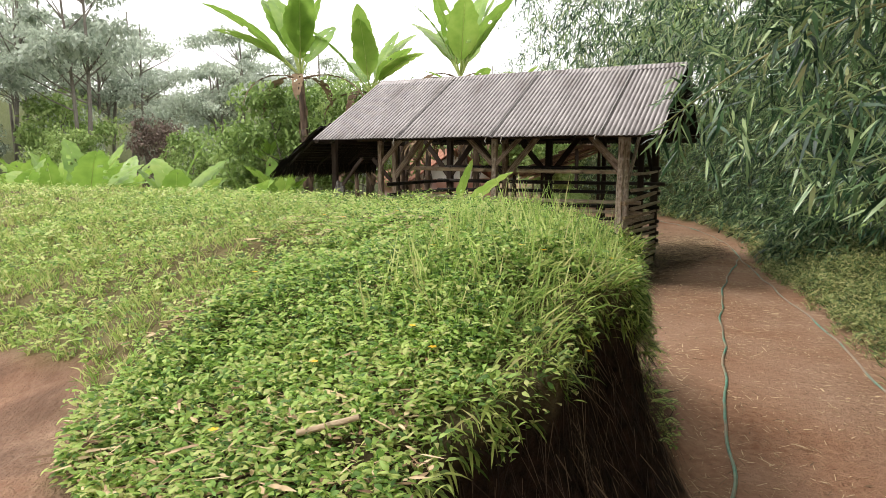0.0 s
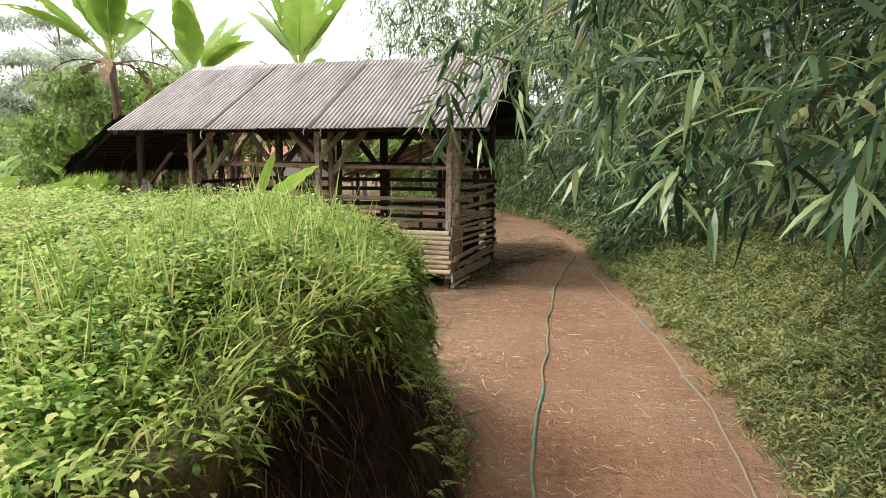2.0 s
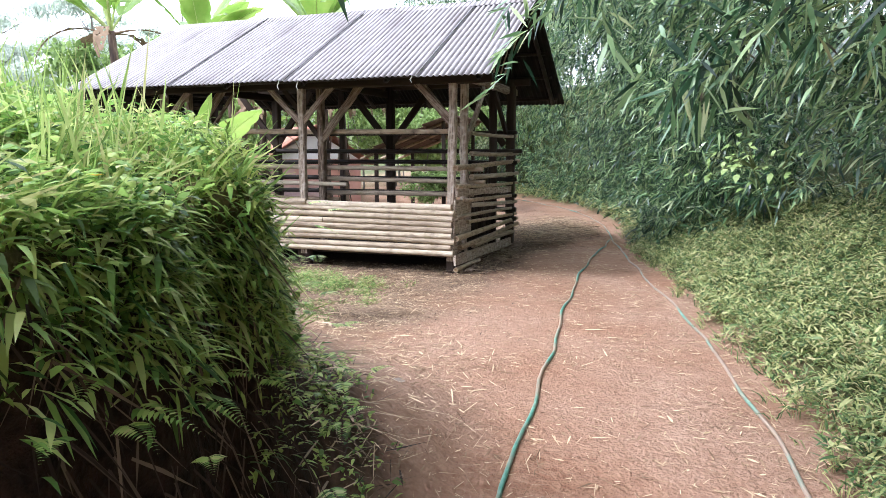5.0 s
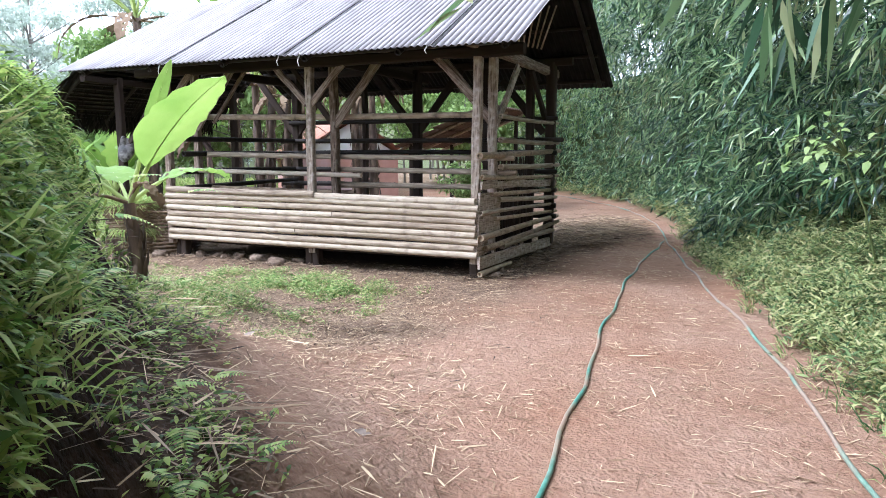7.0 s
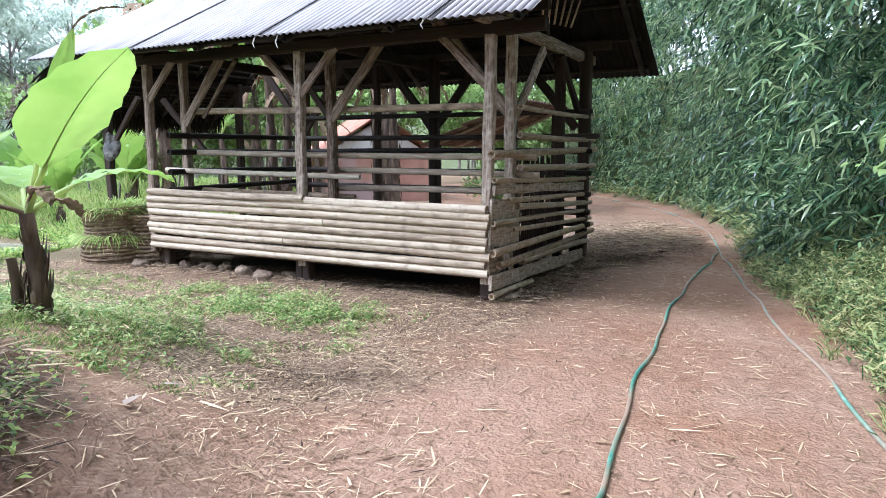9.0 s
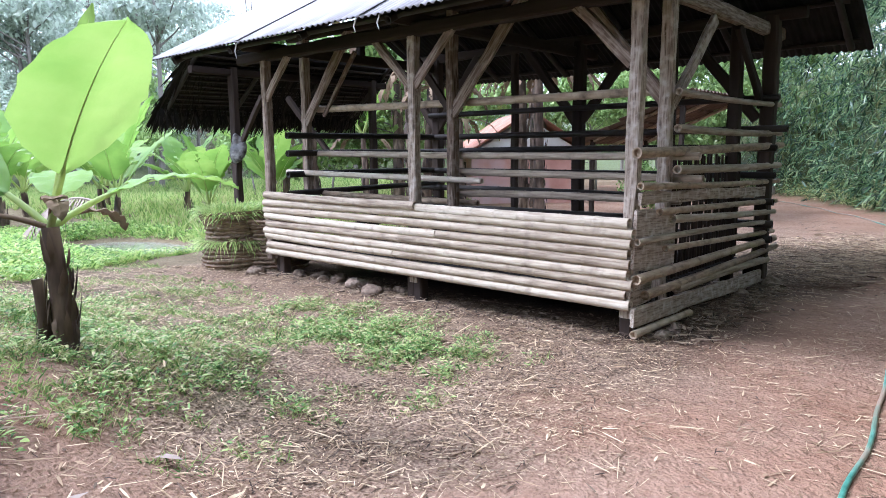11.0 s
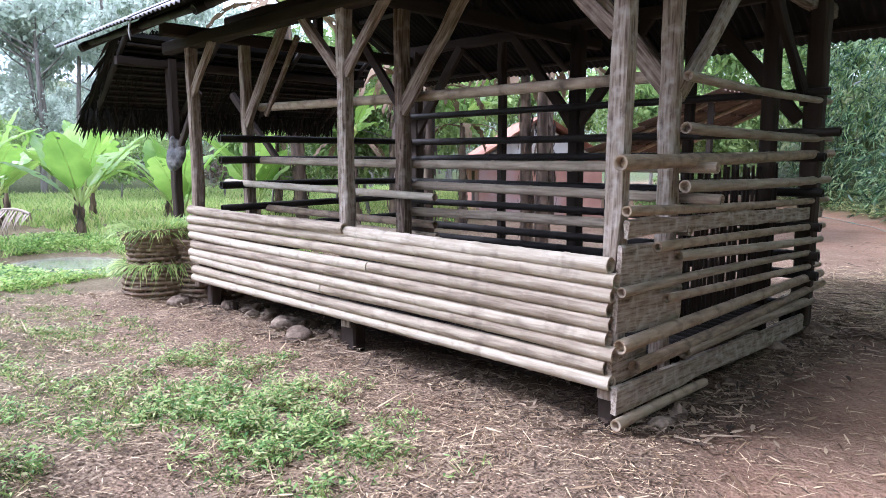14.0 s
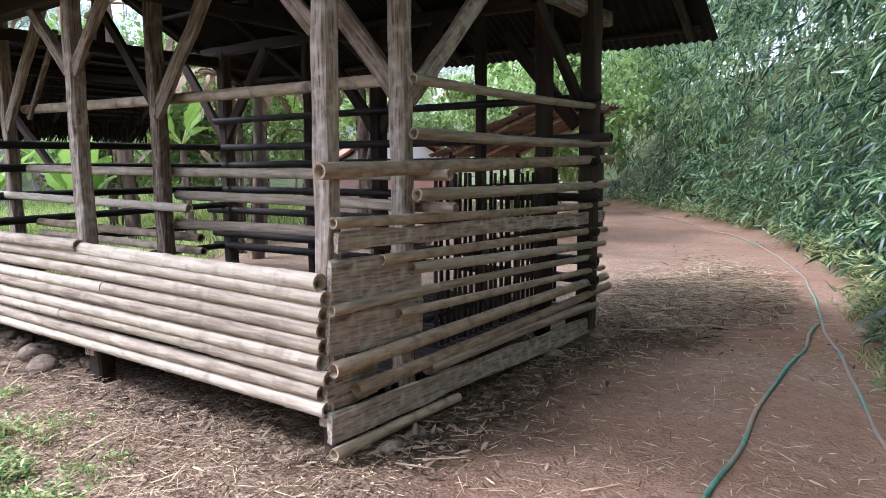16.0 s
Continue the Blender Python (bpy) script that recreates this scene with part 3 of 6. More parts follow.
def build_shed():
    shed = thing("cattle_shed", (-5.1, 13.6, -0.82), "weathered timber and bamboo cattle shed under a corrugated grey roof", "shed")
    # posts: front row, inner row, back row
    for x in POST_X:
        timber(shed, (x - 0.01, FRONT - 0.005, -0.62), (x + 0.02, FRONT - 0.005, 1.86), 0.105, 0.105, TIMBER_PALE if x > -5.2 else TIMBER, rough=0.004)
        timber(shed, (x - 0.03, INNER, -0.62), (x - 0.02, INNER, 2.2), 0.11, 0.105, TIMBER_PALE if x > -3 else TIMBER, rough=0.004)
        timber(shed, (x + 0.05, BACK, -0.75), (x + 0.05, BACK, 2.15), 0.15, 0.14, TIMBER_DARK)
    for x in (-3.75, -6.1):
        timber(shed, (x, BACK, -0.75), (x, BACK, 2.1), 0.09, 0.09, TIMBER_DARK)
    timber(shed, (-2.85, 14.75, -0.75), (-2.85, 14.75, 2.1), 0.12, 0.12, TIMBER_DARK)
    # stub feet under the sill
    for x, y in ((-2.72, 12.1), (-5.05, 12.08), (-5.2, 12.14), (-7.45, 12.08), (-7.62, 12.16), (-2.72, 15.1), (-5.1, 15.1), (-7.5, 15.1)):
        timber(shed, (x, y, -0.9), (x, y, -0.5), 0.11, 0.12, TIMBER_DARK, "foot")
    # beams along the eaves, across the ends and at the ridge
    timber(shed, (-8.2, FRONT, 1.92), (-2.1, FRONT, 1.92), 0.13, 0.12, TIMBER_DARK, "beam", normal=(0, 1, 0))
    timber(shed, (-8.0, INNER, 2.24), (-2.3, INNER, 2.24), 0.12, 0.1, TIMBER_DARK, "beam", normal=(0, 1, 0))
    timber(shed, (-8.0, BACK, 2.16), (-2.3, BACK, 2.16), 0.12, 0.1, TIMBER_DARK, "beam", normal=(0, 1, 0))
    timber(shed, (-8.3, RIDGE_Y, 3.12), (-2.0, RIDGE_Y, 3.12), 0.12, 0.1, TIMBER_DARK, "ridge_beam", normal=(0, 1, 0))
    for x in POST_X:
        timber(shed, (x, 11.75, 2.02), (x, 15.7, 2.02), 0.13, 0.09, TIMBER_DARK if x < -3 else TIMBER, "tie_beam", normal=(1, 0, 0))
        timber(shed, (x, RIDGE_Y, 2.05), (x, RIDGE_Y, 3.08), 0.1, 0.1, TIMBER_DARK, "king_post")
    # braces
    for x, s in ((-2.71, -1), (-5.12, -1), (-5.05, 1), (-7.64, 1)):
        timber(shed, (x, FRONT - 0.02, 1.38), (x + s * 0.55, FRONT - 0.02, 1.93), 0.085, 0.05, TIMBER, "brace", normal=(0, 1, 0))
    for x, s in ((-2.71, -1), (-5.1, 1), (-7.67, 1)):
        timber(shed, (x, INNER - 0.02, 1.12), (x + s * 0.98, INNER - 0.02, 2.27), 0.12, 0.06, TIMBER, "brace", normal=(0, 1, 0))
    timber(shed, (-5.12, INNER + 0.03, 1.1), (-6.05, INNER + 0.03, 2.22), 0.07, 0.05, TIMBER_DARK, "brace", normal=(0, 1, 0))
    timber(shed, (-7.4, INNER + 0.07, 1.2), (-6.75, INNER + 0.07, 1.95), 0.05, 0.04, TIMBER, "brace", normal=(0, 1, 0))
    timber(shed, (END + 0.02, 12.72, 1.1), (END + 0.02, 13.6, 1.92), 0.11, 0.05, TIMBER_PALE, "brace", normal=(1, 0, 0), label="pale grey plank brace")
    timber(shed, (END, 15.15, 1.2), (END, 14.3, 1.95), 0.11, 0.06, TIMBER_DARK, "brace", normal=(1, 0, 0))
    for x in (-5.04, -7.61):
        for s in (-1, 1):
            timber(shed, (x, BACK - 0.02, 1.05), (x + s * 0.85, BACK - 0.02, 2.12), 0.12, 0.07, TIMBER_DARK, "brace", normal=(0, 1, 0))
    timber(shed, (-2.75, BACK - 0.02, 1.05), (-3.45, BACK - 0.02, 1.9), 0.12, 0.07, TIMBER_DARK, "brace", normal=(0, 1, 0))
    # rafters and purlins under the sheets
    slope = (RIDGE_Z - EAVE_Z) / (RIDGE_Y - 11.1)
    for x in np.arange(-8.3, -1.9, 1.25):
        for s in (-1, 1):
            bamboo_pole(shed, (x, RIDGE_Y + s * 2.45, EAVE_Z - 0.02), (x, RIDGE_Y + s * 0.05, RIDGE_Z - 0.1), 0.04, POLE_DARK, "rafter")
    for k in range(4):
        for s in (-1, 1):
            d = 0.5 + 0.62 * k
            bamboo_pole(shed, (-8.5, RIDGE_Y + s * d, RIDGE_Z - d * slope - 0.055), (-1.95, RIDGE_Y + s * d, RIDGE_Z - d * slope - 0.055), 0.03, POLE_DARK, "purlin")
    # roof sheets, one after another along the ridge
    run = math.hypot(RIDGE_Y - 11.1, RIDGE_Z - EAVE_Z) + 0.04
    tilt = math.degrees(math.atan2(RIDGE_Z - EAVE_Z, RIDGE_Y - 11.1))
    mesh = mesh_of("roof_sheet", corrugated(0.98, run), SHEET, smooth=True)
    mesh.materials.append(SHADE_BLACK)
    # the lower faces take the painted shade
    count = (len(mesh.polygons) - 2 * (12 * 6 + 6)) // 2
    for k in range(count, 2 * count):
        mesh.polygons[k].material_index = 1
    for k in range(7):
        x = -8.62 + k * 0.965
        lift = 0.007 * (k % 2) + 0.02 * (6 - k) / 6
        part("roof_sheet", mesh, None, shed, pose(x, 11.1 - 0.04, EAVE_Z + lift + rng.uniform(-0.004, 0.004), tilt, 0, rng.uniform(-0.2, 0.2)))
        part("roof_sheet", mesh, None, shed, pose(x + 0.98, 2 * RIDGE_Y - 11.1 + 0.04, EAVE_Z - 0.03 + lift, tilt, 0, 180))
    cap = []
    for s in (-1, 1):
        v = np.array([(-8.62, RIDGE_Y, RIDGE_Z + 0.05), (-1.86, RIDGE_Y, RIDGE_Z + 0.05), (-1.86, RIDGE_Y + s * 0.16, RIDGE_Z - 0.045), (-8.62, RIDGE_Y + s * 0.16, RIDGE_Z - 0.045)])
        cap.append((np.concatenate([v, v - [0, 0, 0.012]]), np.array([[0, 1, 2, 3], [7, 6, 5, 4], [3, 2, 6, 7], [0, 3, 7, 4], [1, 5, 6, 2], [0, 4, 5, 1]])))
    part("ridge_cap", cap, SHEET, shed)
    # pale ties hanging from the eave, and sticks kept in the gable
    for x, drop in ((-6.75, 0.14), (-4.85, 0.1), (-4.55, 0.12), (-2.9, 0.07)):
        pts = np.array([[x, 11.12, 1.9], [x + 0.012, 11.09, 1.86], [x - 0.01, 11.085, 1.86 - drop * 0.5], [x + 0.008, 11.09, 1.86 - drop]])
        part("tie", tube(pts, [0.006, 0.008, 0.007, 0.003], 5), PLASTER, shed, label="short pale string tie hanging from the eave")
    for k in range(6):
        bamboo_pole(shed, (-2.45 + 0.03 * k, 12.9 + 0.1 * k, 2.1), (-2.35 + 0.05 * k, 12.6 + 0.16 * k, 2.5 + 0.03 * k), 0.012, POLE_WARM, "stick")
    # front wall: nine poles lying on one another
    for k in range(9):
        z = 0.155 - 0.0815 * k
        r = 0.0455 + rng.uniform(-0.002, 0.002)
        x0, x1 = -7.62 + rng.uniform(-0.03, 0.03), -2.64 + rng.uniform(-0.03, 0.03)
        if k == 0:
            bamboo_pole(shed, (x0, 11.94, z + 0.055), (-4.97, 11.93, z + 0.035), 0.047, name="wall_pole", narrow=0.03)
            bamboo_pole(shed, (-5.45, 11.955, z + 0.015), (x1, 11.945, z - 0.005), 0.05, name="wall_pole", narrow=0.03)
        elif k in (3, 6):
            xm = -4.7 - 0.6 * (k == 6)
            bamboo_pole(shed, (x0, 11.945, z + 0.035), (xm, 11.945, z + 0.01), r, name="wall_pole", narrow=0.03)
            bamboo_pole(shed, (x1, 11.95, z - 0.005), (xm + 0.01, 11.945, z + 0.01), r, name="wall_pole", narrow=0.03)
        else:
            ends = [(x0, 11.945, z + 0.04 - 0.006 * k), (x1, 11.945, z - 0.004)]
            bamboo_pole(shed, *(ends if k % 2 else ends[::-1]), r, name="wall_pole", narrow=0.03)
    # rails between front and inner rows
    for x0, z0, x1, z1, r, y, mat in ((-7.75, 0.72, -2.45, 0.665, 0.045, 12.79, POLE), (-8.0, 0.47, -4.62, 0.42, 0.042, 12.57, POLE), (-5.1, 0.50, -2.42, 0.475, 0.043, 12.8, POLE),
                                      (-5.1, 0.27, -2.6, 0.28, 0.045, 12.78, POLE), (-7.6, 1.3, -2.72, 1.23, 0.05, 12.8, POLE_WARM), (-7.6, 0.18, -4.9, 0.16, 0.045, 12.85, POLE_WARM),
                                      (-7.6, 0.06, -4.9, 0.05, 0.045, 12.87, POLE_WARM), (-5.0, -0.1, -2.7, -0.05, 0.045, 12.82, POLE)):
        bamboo_pole(shed, (x0, y, z0), (x1, y, z1), r * 0.9, mat, "rail")
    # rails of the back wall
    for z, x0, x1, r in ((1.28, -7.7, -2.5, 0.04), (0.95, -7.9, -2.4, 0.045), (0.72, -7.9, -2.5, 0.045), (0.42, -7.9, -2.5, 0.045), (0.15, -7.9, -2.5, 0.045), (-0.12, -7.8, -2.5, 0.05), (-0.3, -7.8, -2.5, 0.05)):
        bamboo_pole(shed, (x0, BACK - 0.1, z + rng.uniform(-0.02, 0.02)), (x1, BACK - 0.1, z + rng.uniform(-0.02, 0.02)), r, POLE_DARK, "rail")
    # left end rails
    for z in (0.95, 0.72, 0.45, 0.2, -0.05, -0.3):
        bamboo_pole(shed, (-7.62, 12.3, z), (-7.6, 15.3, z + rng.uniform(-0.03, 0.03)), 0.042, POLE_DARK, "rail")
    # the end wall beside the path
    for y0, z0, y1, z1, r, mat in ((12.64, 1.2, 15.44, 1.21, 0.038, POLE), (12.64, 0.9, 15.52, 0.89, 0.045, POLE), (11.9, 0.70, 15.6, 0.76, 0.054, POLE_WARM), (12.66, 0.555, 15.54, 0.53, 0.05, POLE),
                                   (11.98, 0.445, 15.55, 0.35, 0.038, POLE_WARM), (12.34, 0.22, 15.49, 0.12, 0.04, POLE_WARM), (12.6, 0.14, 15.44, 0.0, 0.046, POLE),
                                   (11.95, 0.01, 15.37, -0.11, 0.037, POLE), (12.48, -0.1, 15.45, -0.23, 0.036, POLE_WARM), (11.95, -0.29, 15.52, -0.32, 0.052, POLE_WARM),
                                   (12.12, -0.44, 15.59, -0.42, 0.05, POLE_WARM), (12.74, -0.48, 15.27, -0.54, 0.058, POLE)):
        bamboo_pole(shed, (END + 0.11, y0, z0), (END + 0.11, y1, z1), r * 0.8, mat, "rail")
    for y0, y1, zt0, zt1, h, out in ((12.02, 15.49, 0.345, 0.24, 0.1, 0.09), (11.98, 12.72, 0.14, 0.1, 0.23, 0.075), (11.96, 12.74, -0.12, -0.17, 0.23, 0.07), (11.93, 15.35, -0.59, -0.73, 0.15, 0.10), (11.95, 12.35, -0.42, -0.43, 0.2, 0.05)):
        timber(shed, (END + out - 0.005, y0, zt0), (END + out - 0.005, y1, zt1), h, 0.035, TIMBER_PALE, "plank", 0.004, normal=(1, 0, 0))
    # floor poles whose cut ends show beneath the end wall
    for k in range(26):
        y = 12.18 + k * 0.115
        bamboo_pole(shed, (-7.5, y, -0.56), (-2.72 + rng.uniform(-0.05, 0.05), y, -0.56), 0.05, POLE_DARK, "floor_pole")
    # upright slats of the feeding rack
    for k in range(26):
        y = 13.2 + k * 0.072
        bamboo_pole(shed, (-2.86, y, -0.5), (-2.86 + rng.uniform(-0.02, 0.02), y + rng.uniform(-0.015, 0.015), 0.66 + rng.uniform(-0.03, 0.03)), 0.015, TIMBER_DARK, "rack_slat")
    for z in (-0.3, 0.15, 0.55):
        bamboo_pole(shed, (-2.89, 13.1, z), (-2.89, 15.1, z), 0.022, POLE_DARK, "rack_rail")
    return shed


build_shed()


# ---- the thatched lean-to ----
def build_lean_to():
    lean = thing("lean_to", (-9.2, 13.6, -0.82), "low lean-to with a sagging dark thatch roof on rough posts", "lean-to")
    ex, ez, tx, tz, y0, y1 = -10.15, 1.3, -9.0, 2.14, 11.8, 15.6
    for y in (12.5, 15.2):
        timber(lean, (-9.15, y, -0.95), (-9.15, y, 1.95), 0.12, 0.11, TIMBER_DARK)
    timber(lean, (-9.15, 11.85, 1.88), (-9.15, 15.5, 1.88), 0.1, 0.1, TIMBER_DARK, "beam", normal=(1, 0, 0))
    timber(lean, (-9.1, 12.48, 0.75), (-8.4, 12.48, 1.5), 0.07, 0.06, TIMBER_DARK, "brace", normal=(0, 1, 0))
    timber(lean, (-7.75, 13.1, 0.7), (-8.4, 12.9, 1.5), 0.07, 0.06, TIMBER_DARK, "brace", normal=(0, 1, 0))
    for k in range(14):
        s = (k + 0.3) / 14
        bamboo_pole(lean, (ex + (tx - ex) * s, y0 + 0.05, ez + (tz - ez) * s - 0.03), (ex + (tx - ex) * s, y1 - 0.05, ez + (tz - ez) * s - 0.03), 0.02, POLE_DARK, "batten")
    for y in (11.9, 13.0, 14.2, 15.4):
        bamboo_pole(lean, (ex, y, ez - 0.06), (tx + 0.2, y, tz + 0.09), 0.035, POLE_DARK, "rafter")
    n = 9000
    s, y = rng.uniform(0, 1.0, n) ** 1.1, rng.uniform(y0, y1, n)
    at = np.stack([ex + (tx - ex) * s, y, ez + (tz - ez) * s + rng.uniform(0.0, 0.11, n)], -1)
    at[:, 2] += 0.04 * np.sin(y * 3.1)
    way = np.stack([np.full(n, -0.81) + rng.normal(0, 0.08, n), rng.normal(0, 0.13, n), np.full(n, -0.6) + rng.normal(0, 0.08, n)], -1)
    long = rng.uniform(0.2, 0.5, n)
    chunks = [leaf_chunks(at, way, np.array([[-0.6, 0, 0.8]]), long, rng.uniform(0.02, 0.05, n), 0.1, "blade")]
    edge = 1300
    y = rng.uniform(y0, y1, edge)
    at = np.stack([ex + rng.uniform(-0.05, 0.25, edge), y, ez + rng.uniform(-0.02, 0.2, edge)], -1)
    way = np.stack([rng.normal(-0.3, 0.25, edge), rng.normal(0, 0.3, edge), np.full(edge, -0.8)], -1)
    chunks.append(leaf_chunks(at, way, np.array([[-0.9, 0.3, 0.3]]), rng.uniform(0.06, 0.27, edge), rng.uniform(0.015, 0.04, edge), 0.2, "blade"))
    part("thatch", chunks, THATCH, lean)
    # slab below the thatch, near-black to paint in the shade under it
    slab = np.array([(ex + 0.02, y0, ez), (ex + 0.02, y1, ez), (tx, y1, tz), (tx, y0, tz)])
    part("thatch_layer", [(np.concatenate([slab, slab + [0, 0, 0.05]]), np.array([[0, 1, 2, 3], [7, 6, 5, 4], [0, 4, 5, 1], [1, 5, 6, 2], [2, 6, 7, 3], [3, 7, 4, 0]]))], SHADE_BLACK, lean)
    return lean


build_lean_to()


def lump(seed, size, rough=0.18, rings=7, sides=10):
    """A rounded, uneven stone-like body standing on its base."""
    r = np.random.default_rng(seed)
    th = np.linspace(0, math.pi, rings)
    ph = np.arange(sides) * 2 * math.pi / sides
    t, p = np.meshgrid(th, ph, indexing="ij")
    d = np.stack([np.sin(t) * np.cos(p), np.sin(t) * np.sin(p), np.cos(t)], -1)
    k = r.normal(0, 1, (3, 3))
    rad = 1 + rough * (np.sin(d @ k[0] * 2) + np.sin(d @ k[1] * 3 + 1)) / 1.5
    v = d * rad[..., None] * size
    i, j = np.meshgrid(np.arange(rings - 1), np.arange(sides), indexing="ij")
    j2 = (j + 1) % sides
    return [(v.reshape(-1, 3), np.stack([i * sides + j, (i + 1) * sides + j, (i + 1) * sides + j2, i * sides + j2], -1).reshape(-1, 4))]


def put_stones():
    spots = [(-7.15, 12.1, 0.08), (-6.9, 12.2, 0.07), (-6.7, 12.1, 0.06), (-6.5, 12.15, 0.1), (-6.28, 12.22, 0.08), (-6.05, 12.08, 0.11), (-5.9, 12.2, 0.09), (-5.62, 11.95, 0.1), (-5.42, 12.18, 0.07),
             (-2.47, 12.25, 0.055), (-2.5, 12.5, 0.07), (-2.5, 13.3, 0.06), (-2.5, 15.2, 0.09), (-2.6, 14.4, 0.07), (-7.75, 11.85, 0.1), (-8.0, 12.1, 0.09)]
    for k, (x, y, s) in enumerate(spots):
        s = s * 1.1
        size = np.array([s * 1.1, s * 0.85, s * 0.65])
        ob = part("stone", lump(k + 3, size, 0.5, 9, 12), STONE, None, pose(x, y, float(ground_z(x, y)) + s * 0.25, 0, 0, k * 47), smooth=True)
        tagged(ob, "rounded grey-brown field stone under the shed's edge", "stone", "stones under the shed")


put_stones()


# ---- hoses along the path ----
def hose(name, xs, ys, r, mat, label, wob):
    y = np.concatenate([np.linspace(a, b, 10, endpoint=False) for a, b in zip(ys[:-1], ys[1:])] + [[ys[-1]]])
    t = np.interp(y, ys, np.arange(len(ys)))
    x = np.interp(y, ys, xs)
    k = np.array([0.25, 0.5, 0.25])
    for _ in range(14):
        x[1:-1] = np.convolve(x, k, "valid")
    x = x + wob * np.sin(y * 2.1 + 0.5) * np.sin(y * 0.9) + wob * 0.4 * np.sin(y * 5.3)
    pts = np.stack([x, y, ground_z(x, y) + r * 0.85], -1)
    ob = part(name, tube(pts, r, 8), mat, smooth=True)
    return tagged(ob, label, "hose")


hose("garden_hose", [-0.1, -0.12, -0.2, -0.28, -0.38, -0.59, -0.76, -0.84, -0.95, -1.0, -0.96], [0.5, 2.5, 4.1, 5.2, 6.2, 8.64, 9.8, 11.04, 12.8, 14.3, 16.8], 0.014, HOSE, "green garden hose lying in loose bends on the earth path", 0.03)
hose("garden_hose", [1.5, 1.3, 1.15, 1.12, 1.0, 0.62, 0.45, 0.12, -0.35, -0.91, -1.28, -2.3, -3.6, -7.7], [1.0, 3.0, 4.6, 6.2, 7.6, 9.6, 10.6, 11.9, 14.0, 16.6, 19.1, 22.2, 25.1, 31.0], 0.013, HOSE_PALE, "dusty pale green hose along the path's grassy edge", 0.02)


# ---- loose poles, baskets, sack ----
pole_ground = bamboo_pole(None, (-2.6, 11.95, -0.735), (-2.58, 13.05, -0.75), 0.034, POLE_WARM, "loose_bamboo_pole")
tagged(pole_ground, "weathered bamboo pole lying on the ground by the shed", "pole")


def basket(x, y, r0, r1, h, rows, label, grass=True):
    z0 = float(ground_z(x, y))
    ob = thing("woven_basket", (x, y, z0), label, "basket", "fodder baskets")
    n = 36
    for k in range(rows):
        s = (k + 0.5) / rows
        bulge = 0.05 * math.sin(s * math.pi * 2 + 0.8)
        r = r0 + (r1 - r0) * s + bulge
        ang = np.arange(n + 1) * 2 * math.pi / n
        rr = r + 0.012 * np.where((np.arange(n + 1) + k) % 2 == 0, 1, -1)
        pts = np.stack([x + rr * np.cos(ang), y + rr * np.sin(ang), z0 + h * s + 0.01 * np.sin(ang * 2 + k)], -1)
        part("woven_band", tube(pts, h / rows * 0.42, 5, caps=False), WICKER, ob)
    for a in np.arange(n) * 2 * math.pi / n:
        sv = np.linspace(0, 1, 6)
        r = r0 + (r1 - r0) * sv + 0.05 * np.sin(sv * math.pi * 2 + 0.8)
        part("stake", tube(np.stack([x + r * math.cos(a), y + r * math.sin(a), z0 + h * sv], -1), 0.008, 4), WICKER, ob)
    for s, m in ((0.5, 420), (0.97, 1700)) if grass else ():
        ang, rad = rng.uniform(0, 2 * math.pi, m), (r1 * np.sqrt(rng.uniform(0, 1, m)) if s > 0.6 else np.full(m, r0 + 0.03))
        at = np.stack([x + rad * np.cos(ang), y + rad * np.sin(ang), np.full(m, z0 + h * s)], -1)
        lift = rng.uniform(0.2, 1.2, m) if s > 0.6 else rng.uniform(-0.3, 0.4, m)
        way = np.stack([np.cos(ang), np.sin(ang), lift], -1) + rng.normal(0, 0.4, (m, 3))
        part("cut_grass", [leaf_chunks(at, way, np.array([[0.2, 0.1, 1.0]]), rng.uniform(0.14, 0.32, m), rng.uniform(0.008, 0.016, m), 0.4, "blade")], GRASS, ob)
    return ob


basket(-8.42, 11.95, 0.36, 0.41, 0.78, 15, "tall woven bamboo basket heaped with fresh cut grass")
basket(-8.0, 12.35, 0.34, 0.4, 0.7, 14, "dark woven bamboo basket standing beside the shed", grass=False)

sticks = thing("stick_pile", (-8.6, 13.1, -0.85), "untidy pile of cut branches stacked beside the shed", "stick pile")
for k in range(26):
    z = -0.78 + 0.055 * (k % 14) + rng.uniform(0, 0.03)
    yy = 12.85 + 0.25 * (k // 14) + rng.uniform(-0.08, 0.08)
    bamboo_pole(sticks, (-9.3 + rng.uniform(-0.15, 0.15), yy, z), (-7.85 + rng.uniform(-0.15, 0.1), yy + rng.uniform(-0.1, 0.1), z + rng.uniform(-0.05, 0.08)), rng.uniform(0.016, 0.03), POLE_WARM, "stick")

sack = part("hanging_sack", lump(91, (0.085, 0.05, 0.15), 0.75, 14, 18), SACK, None, pose(-8.99, 12.42, 0.86, 0, 0, 20), smooth=True)
tagged(sack, "grey-white plastic sack hung on the lean-to post", "sack")


